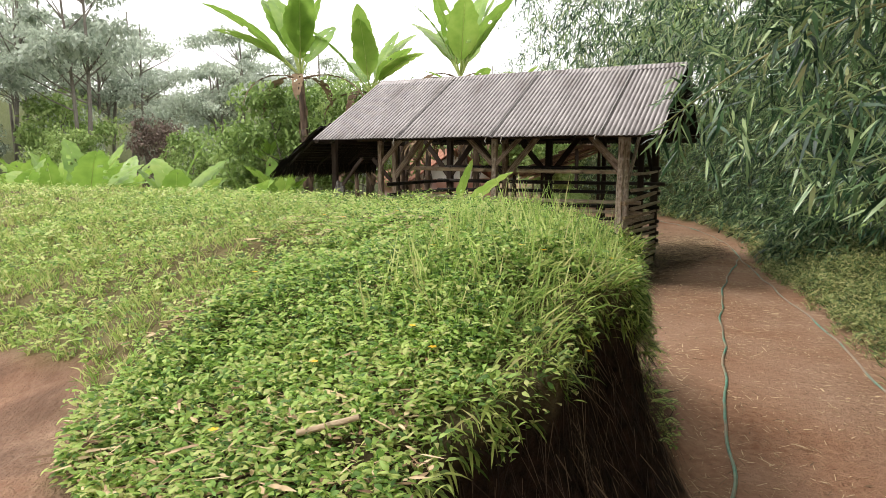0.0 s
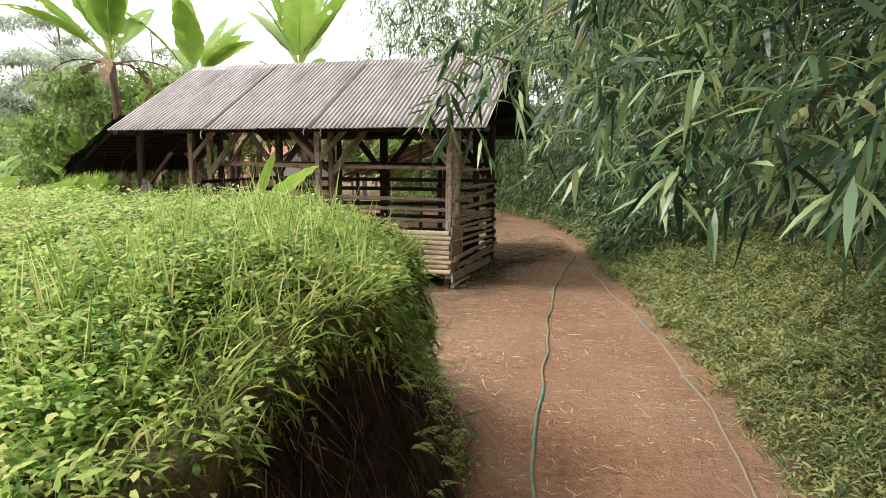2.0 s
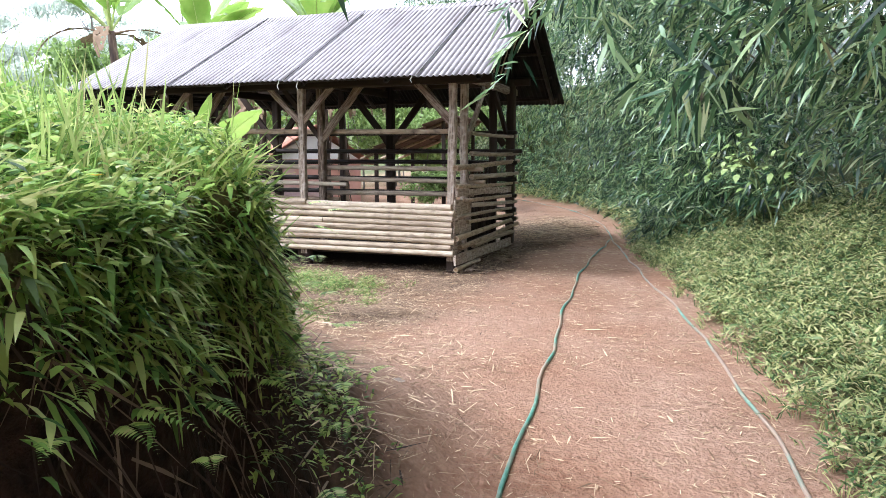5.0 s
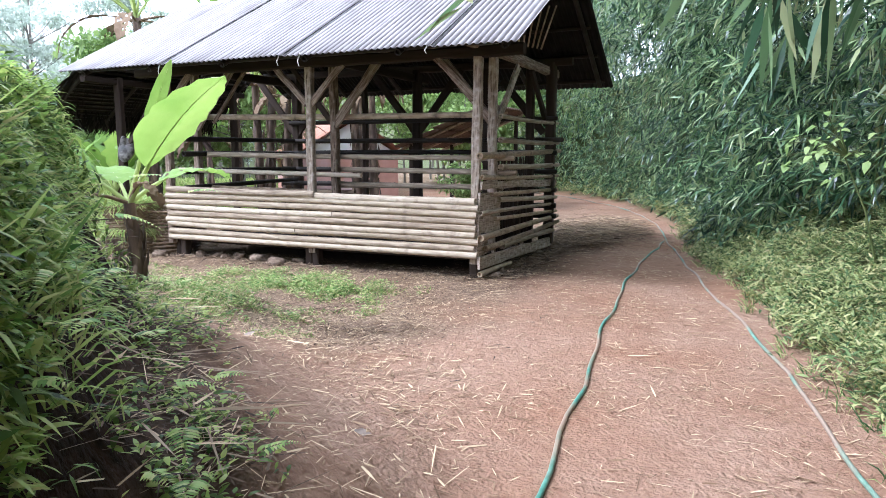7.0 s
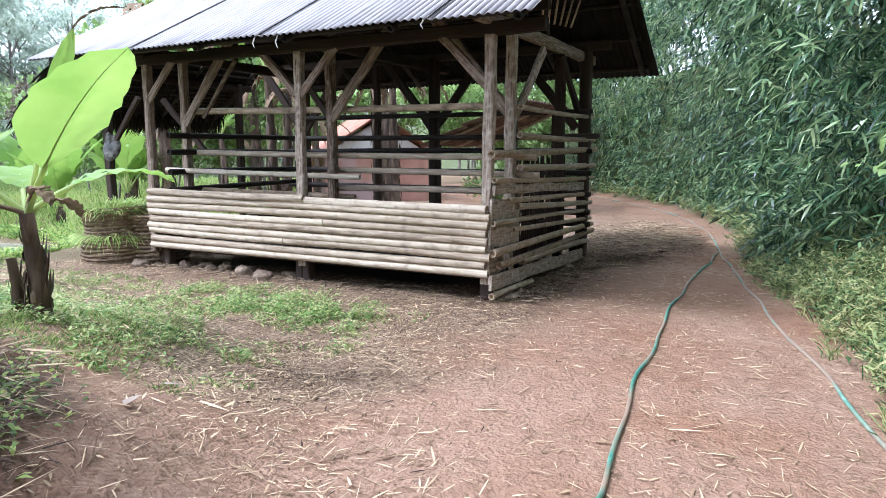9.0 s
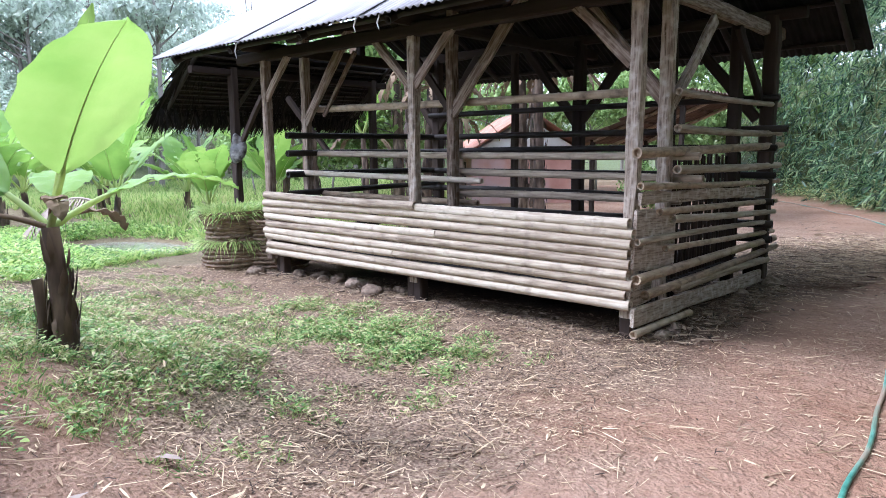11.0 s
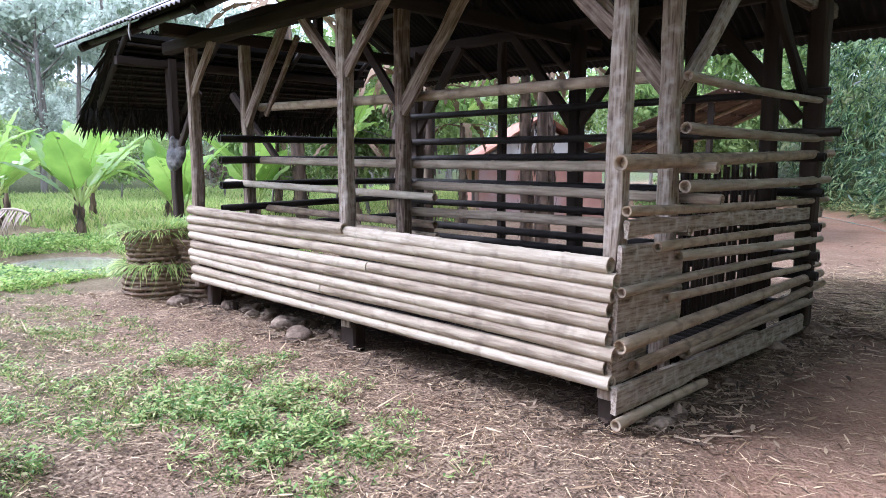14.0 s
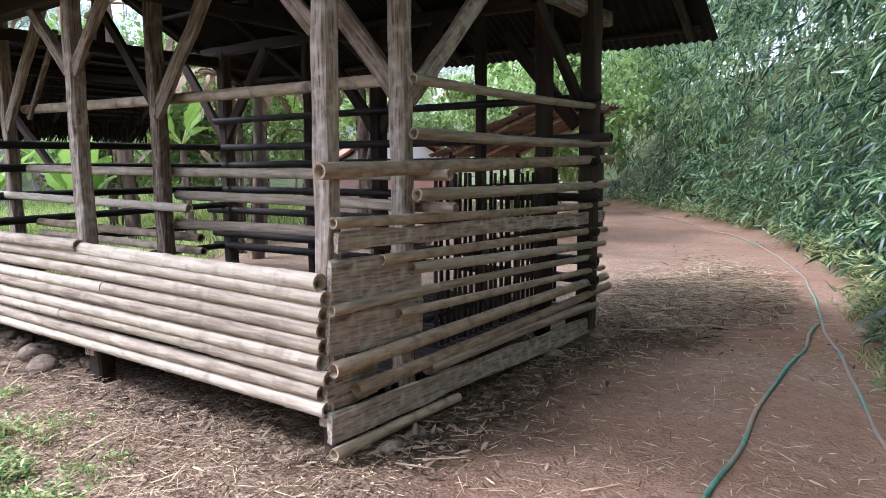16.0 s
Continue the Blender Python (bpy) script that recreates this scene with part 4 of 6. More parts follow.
# ---- banana plants ----
def banana_leaf(parent, base, way, length, width, bend, face=None, petiole=0.22, mat=None, tear=0.0):
    """One leaf: a ribbed blade on a midrib that bows under its weight."""
    d = Vector(way).normalized()
    flat = Vector((d.x, d.y, 0)).normalized()
    e0 = math.asin(max(-1, min(1, d.z)))
    s = np.linspace(0, 1, 25)
    e = e0 - bend * s ** 1.4
    step = np.gradient(s) * length
    run = np.cumsum(np.cos(e) * step) - np.cos(e[0]) * step[0]
    up = np.cumsum(np.sin(e) * step) - np.sin(e[0]) * step[0]
    line = np.array(base) + np.stack([flat.x * run, flat.y * run, up], -1)
    tang = unit(np.gradient(line, axis=0))
    nrm = np.array(face if face else (0, 0, 1.0), float)
    if not face and abs(d.z) > 0.9:
        nrm = np.array([-flat.x, -flat.y, 0.3])
    side = unit(np.cross(tang, nrm))
    top = np.cross(side, tang)
    q = np.clip((s - petiole) / (1 - petiole), 0, 1)
    half = 0.5 * width * np.minimum(1, 3.2 * q) ** 0.6 * np.clip(1.02 - q ** 4, 0, 1) ** 0.8
    first = int(np.argmax(q > 0))
    idx = np.arange(max(first - 1, 0), 25)
    across = np.array([-1, -0.6, -0.25, 0, 0.25, 0.6, 1.0])
    jag = 1 + rng.normal(0, 0.018 + tear, (len(idx), 7)) * (np.abs(across) > 0.9)
    fold = 0.22 * np.abs(across) - 0.3 * np.maximum(np.abs(across) - 0.5, 0) ** 1.2
    v = line[idx][:, None] + side[idx][:, None] * (across[None] * half[idx][:, None] * jag)[..., None] + top[idx][:, None] * (fold[None] * half[idx][:, None] + 0.012 * np.sin(idx[:, None] * 2.2 + across[None] * 3))[..., None]
    i, j = np.meshgrid(np.arange(len(idx) - 1), np.arange(6), indexing="ij")
    f = np.stack([i * 7 + j, (i + 1) * 7 + j, (i + 1) * 7 + j + 1, i * 7 + j + 1], -1).reshape(-1, 4)
    if tear:
        f = f[rng.uniform(size=len(f)) > tear * 0.7]
    leaf = part("leaf", [(v.reshape(-1, 3), f)], mat or BANANA, parent, smooth=True)
    part("midrib", tube(line - top * 0.006, np.linspace(0.02, 0.002, 25) * np.where(q > 0.02, 0.42, 1.0) * (0.6 + 0.4 * length), 6), BANANA_RIB if mat is None else mat, leaf, smooth=True)
    return leaf


def banana_stem(parent, pts, r0, r1):
    chunks = tube(pts, np.linspace(r0, r1, len(pts)), 12)
    part("pseudostem", chunks, BANANA_STEM, parent, smooth=True)
    n = 46
    k = rng.uniform(0.05, 0.75, n)
    p = np.stack([np.interp(k, np.linspace(0, 1, len(pts)), np.asarray(pts)[:, c]) for c in range(3)], -1)
    ang = rng.uniform(0, 2 * math.pi, n)
    out = np.stack([np.cos(ang), np.sin(ang), np.zeros(n)], -1)
    rr = r0 + (r1 - r0) * k
    sheath = part("dry_sheath", [leaf_chunks(p + out * rr[:, None], out * 0.18 + np.array([0, 0, 1.0]) * np.where(rng.uniform(size=n) < 0.6, -1, 1)[:, None], out, rng.uniform(0.8, 2.2, n) * r0 * 1.8, rng.uniform(0.4, 0.9, n) * r0, 0.0)], BANANA_STEM, parent)
    tagged(sheath, kind="stuff")


def banana_plant(x, y, height, leaves, length, label, seed, dry=0, r=0.11, ragged=0.08):
    z0 = float(ground_z(x, y)) - 0.05
    ob = thing("banana_plant", (x, y, z0), label, "banana plant", "banana plants")
    small = height < 1.5
    if small:
        height, length = height * 0.5, length * 1.25
    lean = rng.uniform(-0.08, 0.08, 2) * height
    top = np.array([x + lean[0], y + lean[1], z0 + height])
    s = np.linspace(0, 1, 6)[:, None]
    banana_stem(ob, np.array([x, y, z0]) * (1 - s) + top * s, r, r * 0.6)
    for k in range(leaves):
        az = 2 * math.pi * k / leaves * 1.62 + seed
        el = 0.8 + 0.7 * ((k * 0.37 + seed) % 1) if small else (0.35 if height < 4.3 else 0.7) + (1.0 if height < 4.3 else 0.75) * ((k * 0.37 + seed) % 1)
        way = (math.cos(az) * math.cos(el), math.sin(az) * math.cos(el), math.sin(el))
        banana_leaf(ob, top, way, length * rng.uniform(0.75, 1.1), length * rng.uniform(0.24, 0.32) * (1.15 if small else 1.0), rng.uniform(0.3, 1.0) if small else rng.uniform(0.5, 1.2) if height < 4.3 else rng.uniform(0.1, 0.7), tear=ragged)
    for k in range(dry):
        az = 2 * math.pi * k / dry + seed
        banana_leaf(ob, top - [0, 0, 0.08], (math.cos(az) * 0.7, math.sin(az) * 0.7, 0.2), min(length, height * 0.8) * rng.uniform(0.6, 0.95), length * 0.1, 1.7, mat=BANANA_DRY, tear=0.15)
    return ob


def young_banana():
    """The young plant in the yard, with one broad upright leaf."""
    x, y = -4.27, 8.39
    z0 = float(ground_z(x, y)) - 0.03
    ob = thing("banana_plant", (x, y, z0), "young banana plant with one broad upright leaf and brown stem", "banana plant", "banana plants")
    top = np.array([x - 0.03, y - 0.02, 0.34])
    s = np.linspace(0, 1, 7)[:, None]
    pts = np.array([x + 0.03, y, z0]) * (1 - s) + top * s
    banana_stem(ob, pts, 0.062, 0.045)
    banana_stem(ob, np.array([[x - 0.12, y - 0.06, z0], [x - 0.13, y - 0.06, z0 + 0.2], [x - 0.16, y - 0.07, z0 + 0.42]]), 0.04, 0.03)
    right, away = Vector((0.59, 0.806, 0)), Vector((-0.806, 0.59, 0))
    up = Vector((0, 0, 1))
    t = list(top)
    banana_leaf(ob, t, (0.55, 0.03, 0.83), 1.42, 0.62, 0.5, (-0.57, 0.0, 0.7), 0.26)
    banana_leaf(ob, t, (0.27, 0.12, 0.95), 1.22, 0.13, 0.1, (0.8, -0.6, 0.1), 0.45)
    banana_leaf(ob, t, (0.05, 0.92, 0.6), 1.2, 0.3, 1.0, None, 0.3, tear=0.05)
    banana_leaf(ob, t, (-0.62, -0.5, 0.75), 1.15, 0.42, 0.85, (0.5, -0.5, 0.8), 0.25)
    banana_leaf(ob, t, (-0.75, 0.4, 0.62), 0.95, 0.34, 0.8, None, 0.3)
    banana_leaf(ob, t, right * -0.85 + up * 0.45 - away * 0.3, 0.85, 0.14, 1.3, None, 0.35, BANANA_DRY)
    banana_leaf(ob, t, (-0.2, 0.7, 0.45), 0.55, 0.16, 1.6, None, 0.45, BANANA_DRY)
    banana_leaf(ob, t, right * 0.1 + up * 0.5 - away * 0.2, 0.5, 0.12, 2.3, None, 0.3, BANANA_DRY)

young_banana()
for k, (x, y, h, n, size, dry) in enumerate([(-16.0, 11.3, 1.49, 7, 2.0, 0), (-15.2, 13.2, 1.35, 7, 1.8, 0), (-17.6, 10.4, 1.3, 6, 1.6, 0), (-13.8, 14.6, 0.9, 6, 1.5, 0), (-18.5, 14.2, 1.45, 7, 1.8, 0), (-14.2, 16.6, 1.2, 7, 1.6, 0),
                                             (-12.0, 17.6, 2.0, 6, 1.5, 4), (-16.5, 18.5, 2.2, 6, 1.6, 2), (-20.5, 11.0, 1.4, 6, 1.6, 0), (-19.6, 12.8, 1.3, 7, 1.7, 0), (-21.2, 15.4, 1.45, 7, 1.9, 0), (-17.0, 15.8, 1.2, 7, 1.7, 0), (-22.5, 13.6, 1.4, 7, 1.8, 0), (-11.2, 20.0, 2.4, 6, 1.6, 5),
                                             (-10.2, 17.3, 3.2, 5, 1.7, 11), (-9.3, 17.0, 2.9, 4, 1.6, 11), (-10.9, 18.4, 3.6, 5, 1.8, 9), (-8.6, 19.0, 3.8, 6, 1.9, 9), (-7.6, 18.1, 3.3, 6, 1.9, 14)]):
    banana_plant(x, y, h, n, size, "banana plant with broad green leaves and dry brown skirts" if dry else "low banana plant with spreading green leaves", k * 1.3, dry, 0.06 + 0.018 * h)
for k, (x, y, h, n, size) in enumerate([(-10.7, 22.6, 5.3, 9, 4.0), (-13.7, 17.4, 4.9, 8, 3.3), (-12.7, 19.3, 4.5, 8, 2.9)]):
    banana_plant(x, y, h, n, size, "tall banana plant with long ragged leaves behind the shed", 0.7 + k * 2.1, 5, 0.16, 0.03)


# ---- bamboo thicket beside the path ----
def sprays(at, way, per, twig, leaf_len):
    """Drooping twigs, each with leaves set alternately along it."""
    n = len(at)
    way = unit(way)
    side = unit(np.cross(way, np.array([[0.05, 0.1, 1.0]])))
    k = np.tile(np.arange(per), n)
    i = np.repeat(np.arange(n), per)
    s = ((k + rng.uniform(0, 1, n * per)) / per) ** 0.6
    tw = np.broadcast_to(twig, (n,))[i]
    root = at[i] + way[i] * (s * tw)[:, None] - np.array([0, 0, 1.0]) * (0.25 * tw * s ** 2)[:, None]
    side_sign = np.where(k % 2 == 0, 1, -1)[:, None]
    d = way[i] * rng.uniform(0.2, 1.0, (n * per, 1)) + side[i] * side_sign * rng.uniform(0.2, 1.1, (n * per, 1)) + np.array([0, 0, 1.0]) * rng.uniform(-0.8, 0.45, (n * per, 1)) + rng.normal(0, 0.34, (n * per, 3))
    ln = leaf_len * rng.uniform(0.6, 1.15, n * per)
    return leaf_chunks(root, d, rng.normal(0, 0.4, (n * per, 3)) + [0, 0, 1.0], ln, ln * rng.uniform(0.11, 0.16, n * per), rng.uniform(0.05, 0.35, n * per))


def face_x(y, z, near):
    """How far from the path's edge the thicket's face stands at each height; near: 1 where the grassy verge lies before it."""
    deep = np.interp(z, [-0.8, 0.2, 1.0, 2.0, 3.0, 4.5, 7.0], [0.45, 0.7, 0.85, 0.55, 0.3, 0.5, 1.6])
    open_ = np.interp(z, [0.0, 0.7, 1.5, 2.2, 3.0, 4.5, 7.0], [2.6, 2.3, 1.7, 1.1, 0.5, 0.0, 0.8])
    return path_edge(y) + deep * (1 - near) + open_ * near + 0.35 * waves(y, z, 0.9) + 0.15 * waves(y, z, 0.3, 3)


def bamboo_clump(y0, y1, count, leaf_len, label):
    ym = (y0 + y1) / 2
    xm = float(path_edge(ym)) + 2.6
    ob = thing("bamboo_clump", (xm, ym, float(ground_z(xm, ym))), label, "bamboo", "bamboo clumps")
    for k in range(7):
        x, y = xm + rng.uniform(-0.9, 0.9) + (1.0 if ym < 13 else 0.0), ym + rng.uniform(-1.2, 1.2)
        s = np.linspace(0, 1, 22)
        h, arch = rng.uniform(5.5, 7.5), rng.uniform(0.6, 2.0)
        pts = np.stack([x - arch * s ** 2.4, y + rng.uniform(-0.4, 0.4) * s, float(ground_z(x, y)) - 0.1 + h * s], -1)
        part("culm", tube(pts, np.linspace(0.038, 0.015, 22) * np.where(np.arange(22) % 2, 1.08, 0.97), 7), CULM, ob, smooth=True)
    y, z = rng.uniform(y0 - 0.3, y1 + 0.3, count), -0.75 + 7.2 * rng.uniform(0, 1, count) ** 1.15
    near = smooth_step(16.0, 12.0, y)
    x = face_x(y, z, near) + np.where(rng.uniform(size=count) < 0.7, rng.exponential(0.4, count), rng.uniform(0.6, 2.4, count))
    g = ground_z(x, y)
    keep = z > g + 0.1 + 0.5 * near
    keep &= ~((near > 0.5) & (z < 0.9) & (rng.uniform(size=count) < 0.35))
    at = np.stack([x, y, z], -1)[keep]
    n = len(at)
    way = np.stack([rng.normal(-0.65, 0.5, n), rng.normal(-0.2, 0.65, n), rng.normal(-0.1, 0.45, n)], -1)
    part("foliage", [sprays(at, way, 9, rng.uniform(0.25, 0.5, n), leaf_len)], BAMBOO_LEAF, ob)
    return ob


CULM = material("bamboo_culm", [(0.3, (0.10, 0.13, 0.045)), (0.6, (0.20, 0.22, 0.08)), (0.8, (0.32, 0.28, 0.13))], 5.0, (1, 1, 0.3), 0.45, 0.1, objvar=0.4)
for y0, y1, count in ((2.2, 5.0, 1300), (5.0, 8.0, 1700), (8.0, 11.0, 2000), (11.0, 14.0, 2100), (14.0, 17.0, 2000), (17.0, 20.0, 1600), (20.0, 23.5, 1300), (23.5, 27.5, 1200), (27.5, 32.0, 1000), (32.0, 37.0, 800)):
    bamboo_clump(y0, y1, count, 0.22 if y0 < 8 else 0.26 if y0 < 17 else 0.3, "dense bamboo with arching culms and narrow drooping leaves")


def shade_canopy():
    """Added bamboo crowns high over the path, mostly out of view, that shade it; the far ones show above the roof."""
    ob = thing("bamboo_clump", (2.8, 9.0, float(ground_z(2.8, 9.0))), "added bamboo crowns high over the path, mostly unseen, for shade", "bamboo", "bamboo clumps")
    for k in range(14):
        y = -1.0 + 2.3 * k
        x = float(path_edge(y)) + 3.0
        s = np.linspace(0, 1, 18)
        pts = np.stack([x - 4.2 * s ** 2.2, y + 0.4 * np.sin(k) * s, float(ground_z(x, y)) - 0.1 + 9.5 * s ** 0.85], -1)
        part("culm", tube(pts, np.linspace(0.04, 0.012, 18), 7), CULM, ob, smooth=True)
    n = 5600
    y = rng.uniform(-3, 34, n)
    z = rng.uniform(4.2, 10.5, n)
    reach = 0.9 + 1.2 * smooth_step(5.2, 3.6, y) + 3.9 * smooth_step(14, 20, y)
    x = path_edge(y) + rng.uniform(0, 1, n) * (reach + 3.0) - reach + 0.5 * waves(y, z, 1.3) - 0.1 * (z - 6)
    at = np.stack([x, y, z], -1)
    way = np.stack([rng.normal(-0.5, 0.5, n), rng.normal(0, 0.6, n), rng.normal(-0.4, 0.4, n)], -1)
    part("foliage", [sprays(at, way, 9, 0.6, 0.36)], BAMBOO_LEAF, ob)
    # more unseen leaves, added to shade the near thicket and verge
    n = 5200
    y = rng.uniform(-2.5, 6.5, n)
    at = np.stack([path_edge(y) + 4.0 - rng.uniform(0, 1, n) * (6.4 - 2.2 * smooth_step(3.2, 4.8, y)), y, rng.uniform(4.2, 7.2, n)], -1)
    way = np.stack([rng.normal(-0.5, 0.5, n), rng.normal(0, 0.6, n), rng.normal(-0.4, 0.4, n)], -1)
    part("foliage", [sprays(at, way, 9, 0.6, 0.34)], BAMBOO_LEAF, ob)


shade_canopy()


def overhang():
    """Branches that reach out over the path from the near clump."""
    ob = thing("bamboo_clump", (2.6, 4.4, float(ground_z(2.6, 4.4))), "bamboo branches arching low over the path with long green leaves", "bamboo", "bamboo clumps")
    ends = [((2.8, 4.6, 0.5), (2.3, 4.5, 2.6), (0.9, 4.0, 2.3), (0.05, 3.7, 1.6)), ((2.8, 4.2, 0.5), (2.4, 4.0, 2.2), (1.3, 3.5, 1.9), (0.45, 3.4, 1.5)), ((2.9, 5.0, 0.5), (2.2, 5.0, 3.0), (0.4, 4.7, 2.7), (-0.75, 4.5, 1.7)),
            ((2.9, 3.9, 0.6), (2.4, 3.7, 2.2), (1.5, 3.2, 1.9), (0.85, 3.1, 1.5)), ((2.9, 5.6, 0.6), (2.2, 5.8, 3.2), (0.6, 5.6, 2.9), (-0.5, 5.4, 2.1)), ((2.9, 6.4, 0.5), (2.2, 6.5, 2.4), (1.1, 6.4, 1.9), (0.45, 6.3, 1.35)),
            ((2.9, 6.2, 0.5), (2.0, 6.6, 2.9), (0.5, 6.6, 2.5), (-0.35, 6.5, 1.6)), ((2.7, 4.5, 0.5), (2.3, 4.4, 2.0), (1.6, 4.3, 1.9), (1.1, 4.1, 1.3)), ((2.9, 4.8, 0.5), (2.3, 5.0, 3.4), (0.9, 4.6, 3.2), (0.0, 4.3, 2.4))]
    for p in ends:
        s = np.linspace(0, 1, 20)[:, None]
        a, b, c, d = (np.array(q) for q in p)
        pts = a * (1 - s) ** 3 + 3 * b * s * (1 - s) ** 2 + 3 * c * s * s * (1 - s) + d * s ** 3
        part("branch", tube(pts, np.linspace(0.018, 0.004, 20), 6), CULM, ob, smooth=True)
        n = 58
        k = rng.uniform(0.3, 1.0, n) ** 0.8
        q = np.stack([np.interp(k, s[:, 0], pts[:, c]) for c in range(3)], -1) + rng.normal(0, 0.09, (n, 3))
        way = unit(d - c)[None] * 0.7 + rng.normal(0, 0.6, (n, 3)) + [0, 0, -0.25]
        q[:, 2] = np.maximum(q[:, 2], 1.4)
        part("foliage", [sprays(q, way, 10, 0.28, 0.175)], BAMBOO_LEAF, ob)
    n = 2300
    at = np.stack([rng.uniform(0.5, 4.2, n), rng.uniform(3.2, 8.4, n), rng.uniform(1.2, 4.6, n)], -1)
    at = at[at[:, 0] > 2.3 - 0.75 * (at[:, 2] - 0.6) + 0.25 * waves(at[:, 1], at[:, 2], 0.5)]
    n = len(at)
    part("foliage", [sprays(at, np.stack([rng.normal(-0.6, 0.5, n), rng.normal(-0.2, 0.5, n), rng.normal(-0.45, 0.35, n)], -1), 10, 0.4, 0.19)], BAMBOO_LEAF, ob)
    # two tassels of long leaves hanging by the path
    for root, count in (((0.36, 7.05, 1.24), 15), ((0.95, 8.7, 1.85), 26)):
        top = np.array(root)
        pts = np.stack([top + [1.6, 0.3, 0.5], top + [0.8, 0.15, 0.45], top + [0.25, 0.05, 0.22], top])
        part("branch", tube(pts, [0.009, 0.007, 0.005, 0.003], 6), CULM, ob, smooth=True)
        at = top + rng.normal(0, 1, (count, 3)) * [0.07, 0.07, 0.05] + [0.05, 0.02, 0.03]
        way = np.stack([rng.normal(-0.1, 0.4, count), rng.normal(0, 0.4, count), np.full(count, -1.0)], -1)
        long = rng.uniform(0.2, 0.38, count)
        part("foliage", [leaf_chunks(at, way, rng.normal(0, 1, (count, 3)), long, long * 0.11, 0.0)], BAMBOO_LEAF, ob)


overhang()


# ---- low plants ----
def rosettes(x, y, per, length, width, height, lift=(0.0, 0.9)):
    """Small broad-leaved herbs: leaves round a short stem."""
    n = len(x)
    i = np.repeat(np.arange(n), per)
    ang = rng.uniform(0, 2 * math.pi, n * per)
    z = ground_z(x, y)[i] + rng.uniform(0.15, 1.0, n * per) * np.broadcast_to(height, (n,))[i]
    at = np.stack([x[i] + rng.normal(0, 0.02, n * per), y[i] + rng.normal(0, 0.02, n * per), z], -1)
    way = np.stack([np.cos(ang), np.sin(ang), rng.uniform(*lift, n * per)], -1)
    ln = rng.uniform(0.6, 1.2, n * per) * length
    return leaf_chunks(at, way, np.array([[0.0, 0.0, 1.0]]) + rng.normal(0, 0.3, (n * per, 3)), ln, ln * width * rng.uniform(0.8, 1.2, n * per), rng.uniform(0.1, 0.5, n * per))


def tufts(x, y, per, length, width, spread=0.6, lean=(0, 0)):
    """Grass tufts: thin blades fanning up and bending over."""
    n = len(x)
    i = np.repeat(np.arange(n), per)
    ang = rng.uniform(0, 2 * math.pi, n * per)
    out = rng.uniform(0.15, 1.0, n * per) * spread
    at = np.stack([x[i] + rng.normal(0, 0.02, n * per), y[i] + rng.normal(0, 0.02, n * per), ground_z(x, y)[i] - 0.01], -1)
    way = np.stack([np.cos(ang) * out + lean[0], np.sin(ang) * out + lean[1], np.ones(n * per)], -1)
    ln = rng.uniform(0.5, 1.2, n * per) * np.broadcast_to(length, (n,))[i]
    return leaf_chunks(at, way, np.stack([-np.sin(ang), np.cos(ang), np.full(n * per, 0.4)], -1), ln, rng.uniform(0.7, 1.3, n * per) * width, rng.uniform(0.1, 0.7, n * per), "blade")


def spread_over(n, x0, x1, y0, y1, accept):
    x, y = rng.uniform(x0, x1, n), rng.uniform(y0, y1, n)
    keep = accept(x, y)
    return x[keep], y[keep]


def bare_patch(x, y):
    return bare_line(x, y) < 0.0


def on_bank(x, y):
    return (bank_mask(x, y) > 0.8) & ~bare_patch(x, y) & (bank_top(x, y) > low_ground(x, y) + 0.1)


def stuff(name, chunks, mat, label, category):
    return tagged(part(name, chunks, mat), label, category, kind="stuff")


x, y = spread_over(24000, -7.0, -0.6, 0.9, 7.6, lambda x, y: on_bank(x, y) & (rng.uniform(size=len(x)) < (0.25 + 0.75 * smooth_step(-3.6, -1.9, x)) * (0.75 + 0.7 * waves(x, y, 0.5, 5))))
x2, y2 = spread_over(6500, -2.9, -0.6, 1.1, 4.6, on_bank)
x, y = np.concatenate([x, x2]), np.concatenate([y, y2])
keep = (x < lip(y) - 0.16 - 0.22 * np.exp(-((y - 3.1) / 0.6) ** 2)) | (y > 3.9) | (rng.uniform(size=len(x)) < 0.15)
keep &= (x < -2.6) | (rng.uniform(size=len(x)) < 0.7 + 0.3 * smooth_step(0.34, 0.62, bank_top(x, y)))
x, y = x[keep], y[keep]
stuff("bank_herbs", [rosettes(x, y, 8, 0.052, 0.38, rng.uniform(0.03, 0.17, len(x)))], WEED, "low broad-leaved weeds covering the raised bank", "weeds")
x, y = spread_over(9000, -16, -3.0, 1.2, 8.4, lambda x, y: on_bank(x, y) & (rng.uniform(size=len(x)) < smooth_step(-2.8, -6.5, x)))
stuff("bank_grass", [tufts(x, y, 6, 0.13, 0.012), rosettes(x[::2], y[::2], 5, 0.08, 0.3, 0.1)], GRASS, "short grass on the top of the raised bank", "grass")
x, y = spread_over(17000, -8.5, -0.8, 0.8, 7.6, lambda x, y: on_bank(x, y) & (rng.uniform(size=len(x)) < (0.3 + 0.7 * smooth_step(-1.6, -3.0, x)) * (0.7 + 0.6 * waves(x, y, 0.4, 9))))
keep = (x < -2.6) | (rng.uniform(size=len(x)) < 0.55 + 0.45 * smooth_step(0.34, 0.62, bank_top(x, y)))
x, y = x[keep], y[keep]
stuff("bank_grass", [tufts(x, y, 5, rng.uniform(0.07, 0.17, len(x)), 0.008, 0.9)], GRASS, "thin grass growing among the weeds of the bank", "grass")
yy = rng.uniform(3.0, 5.6, 230)
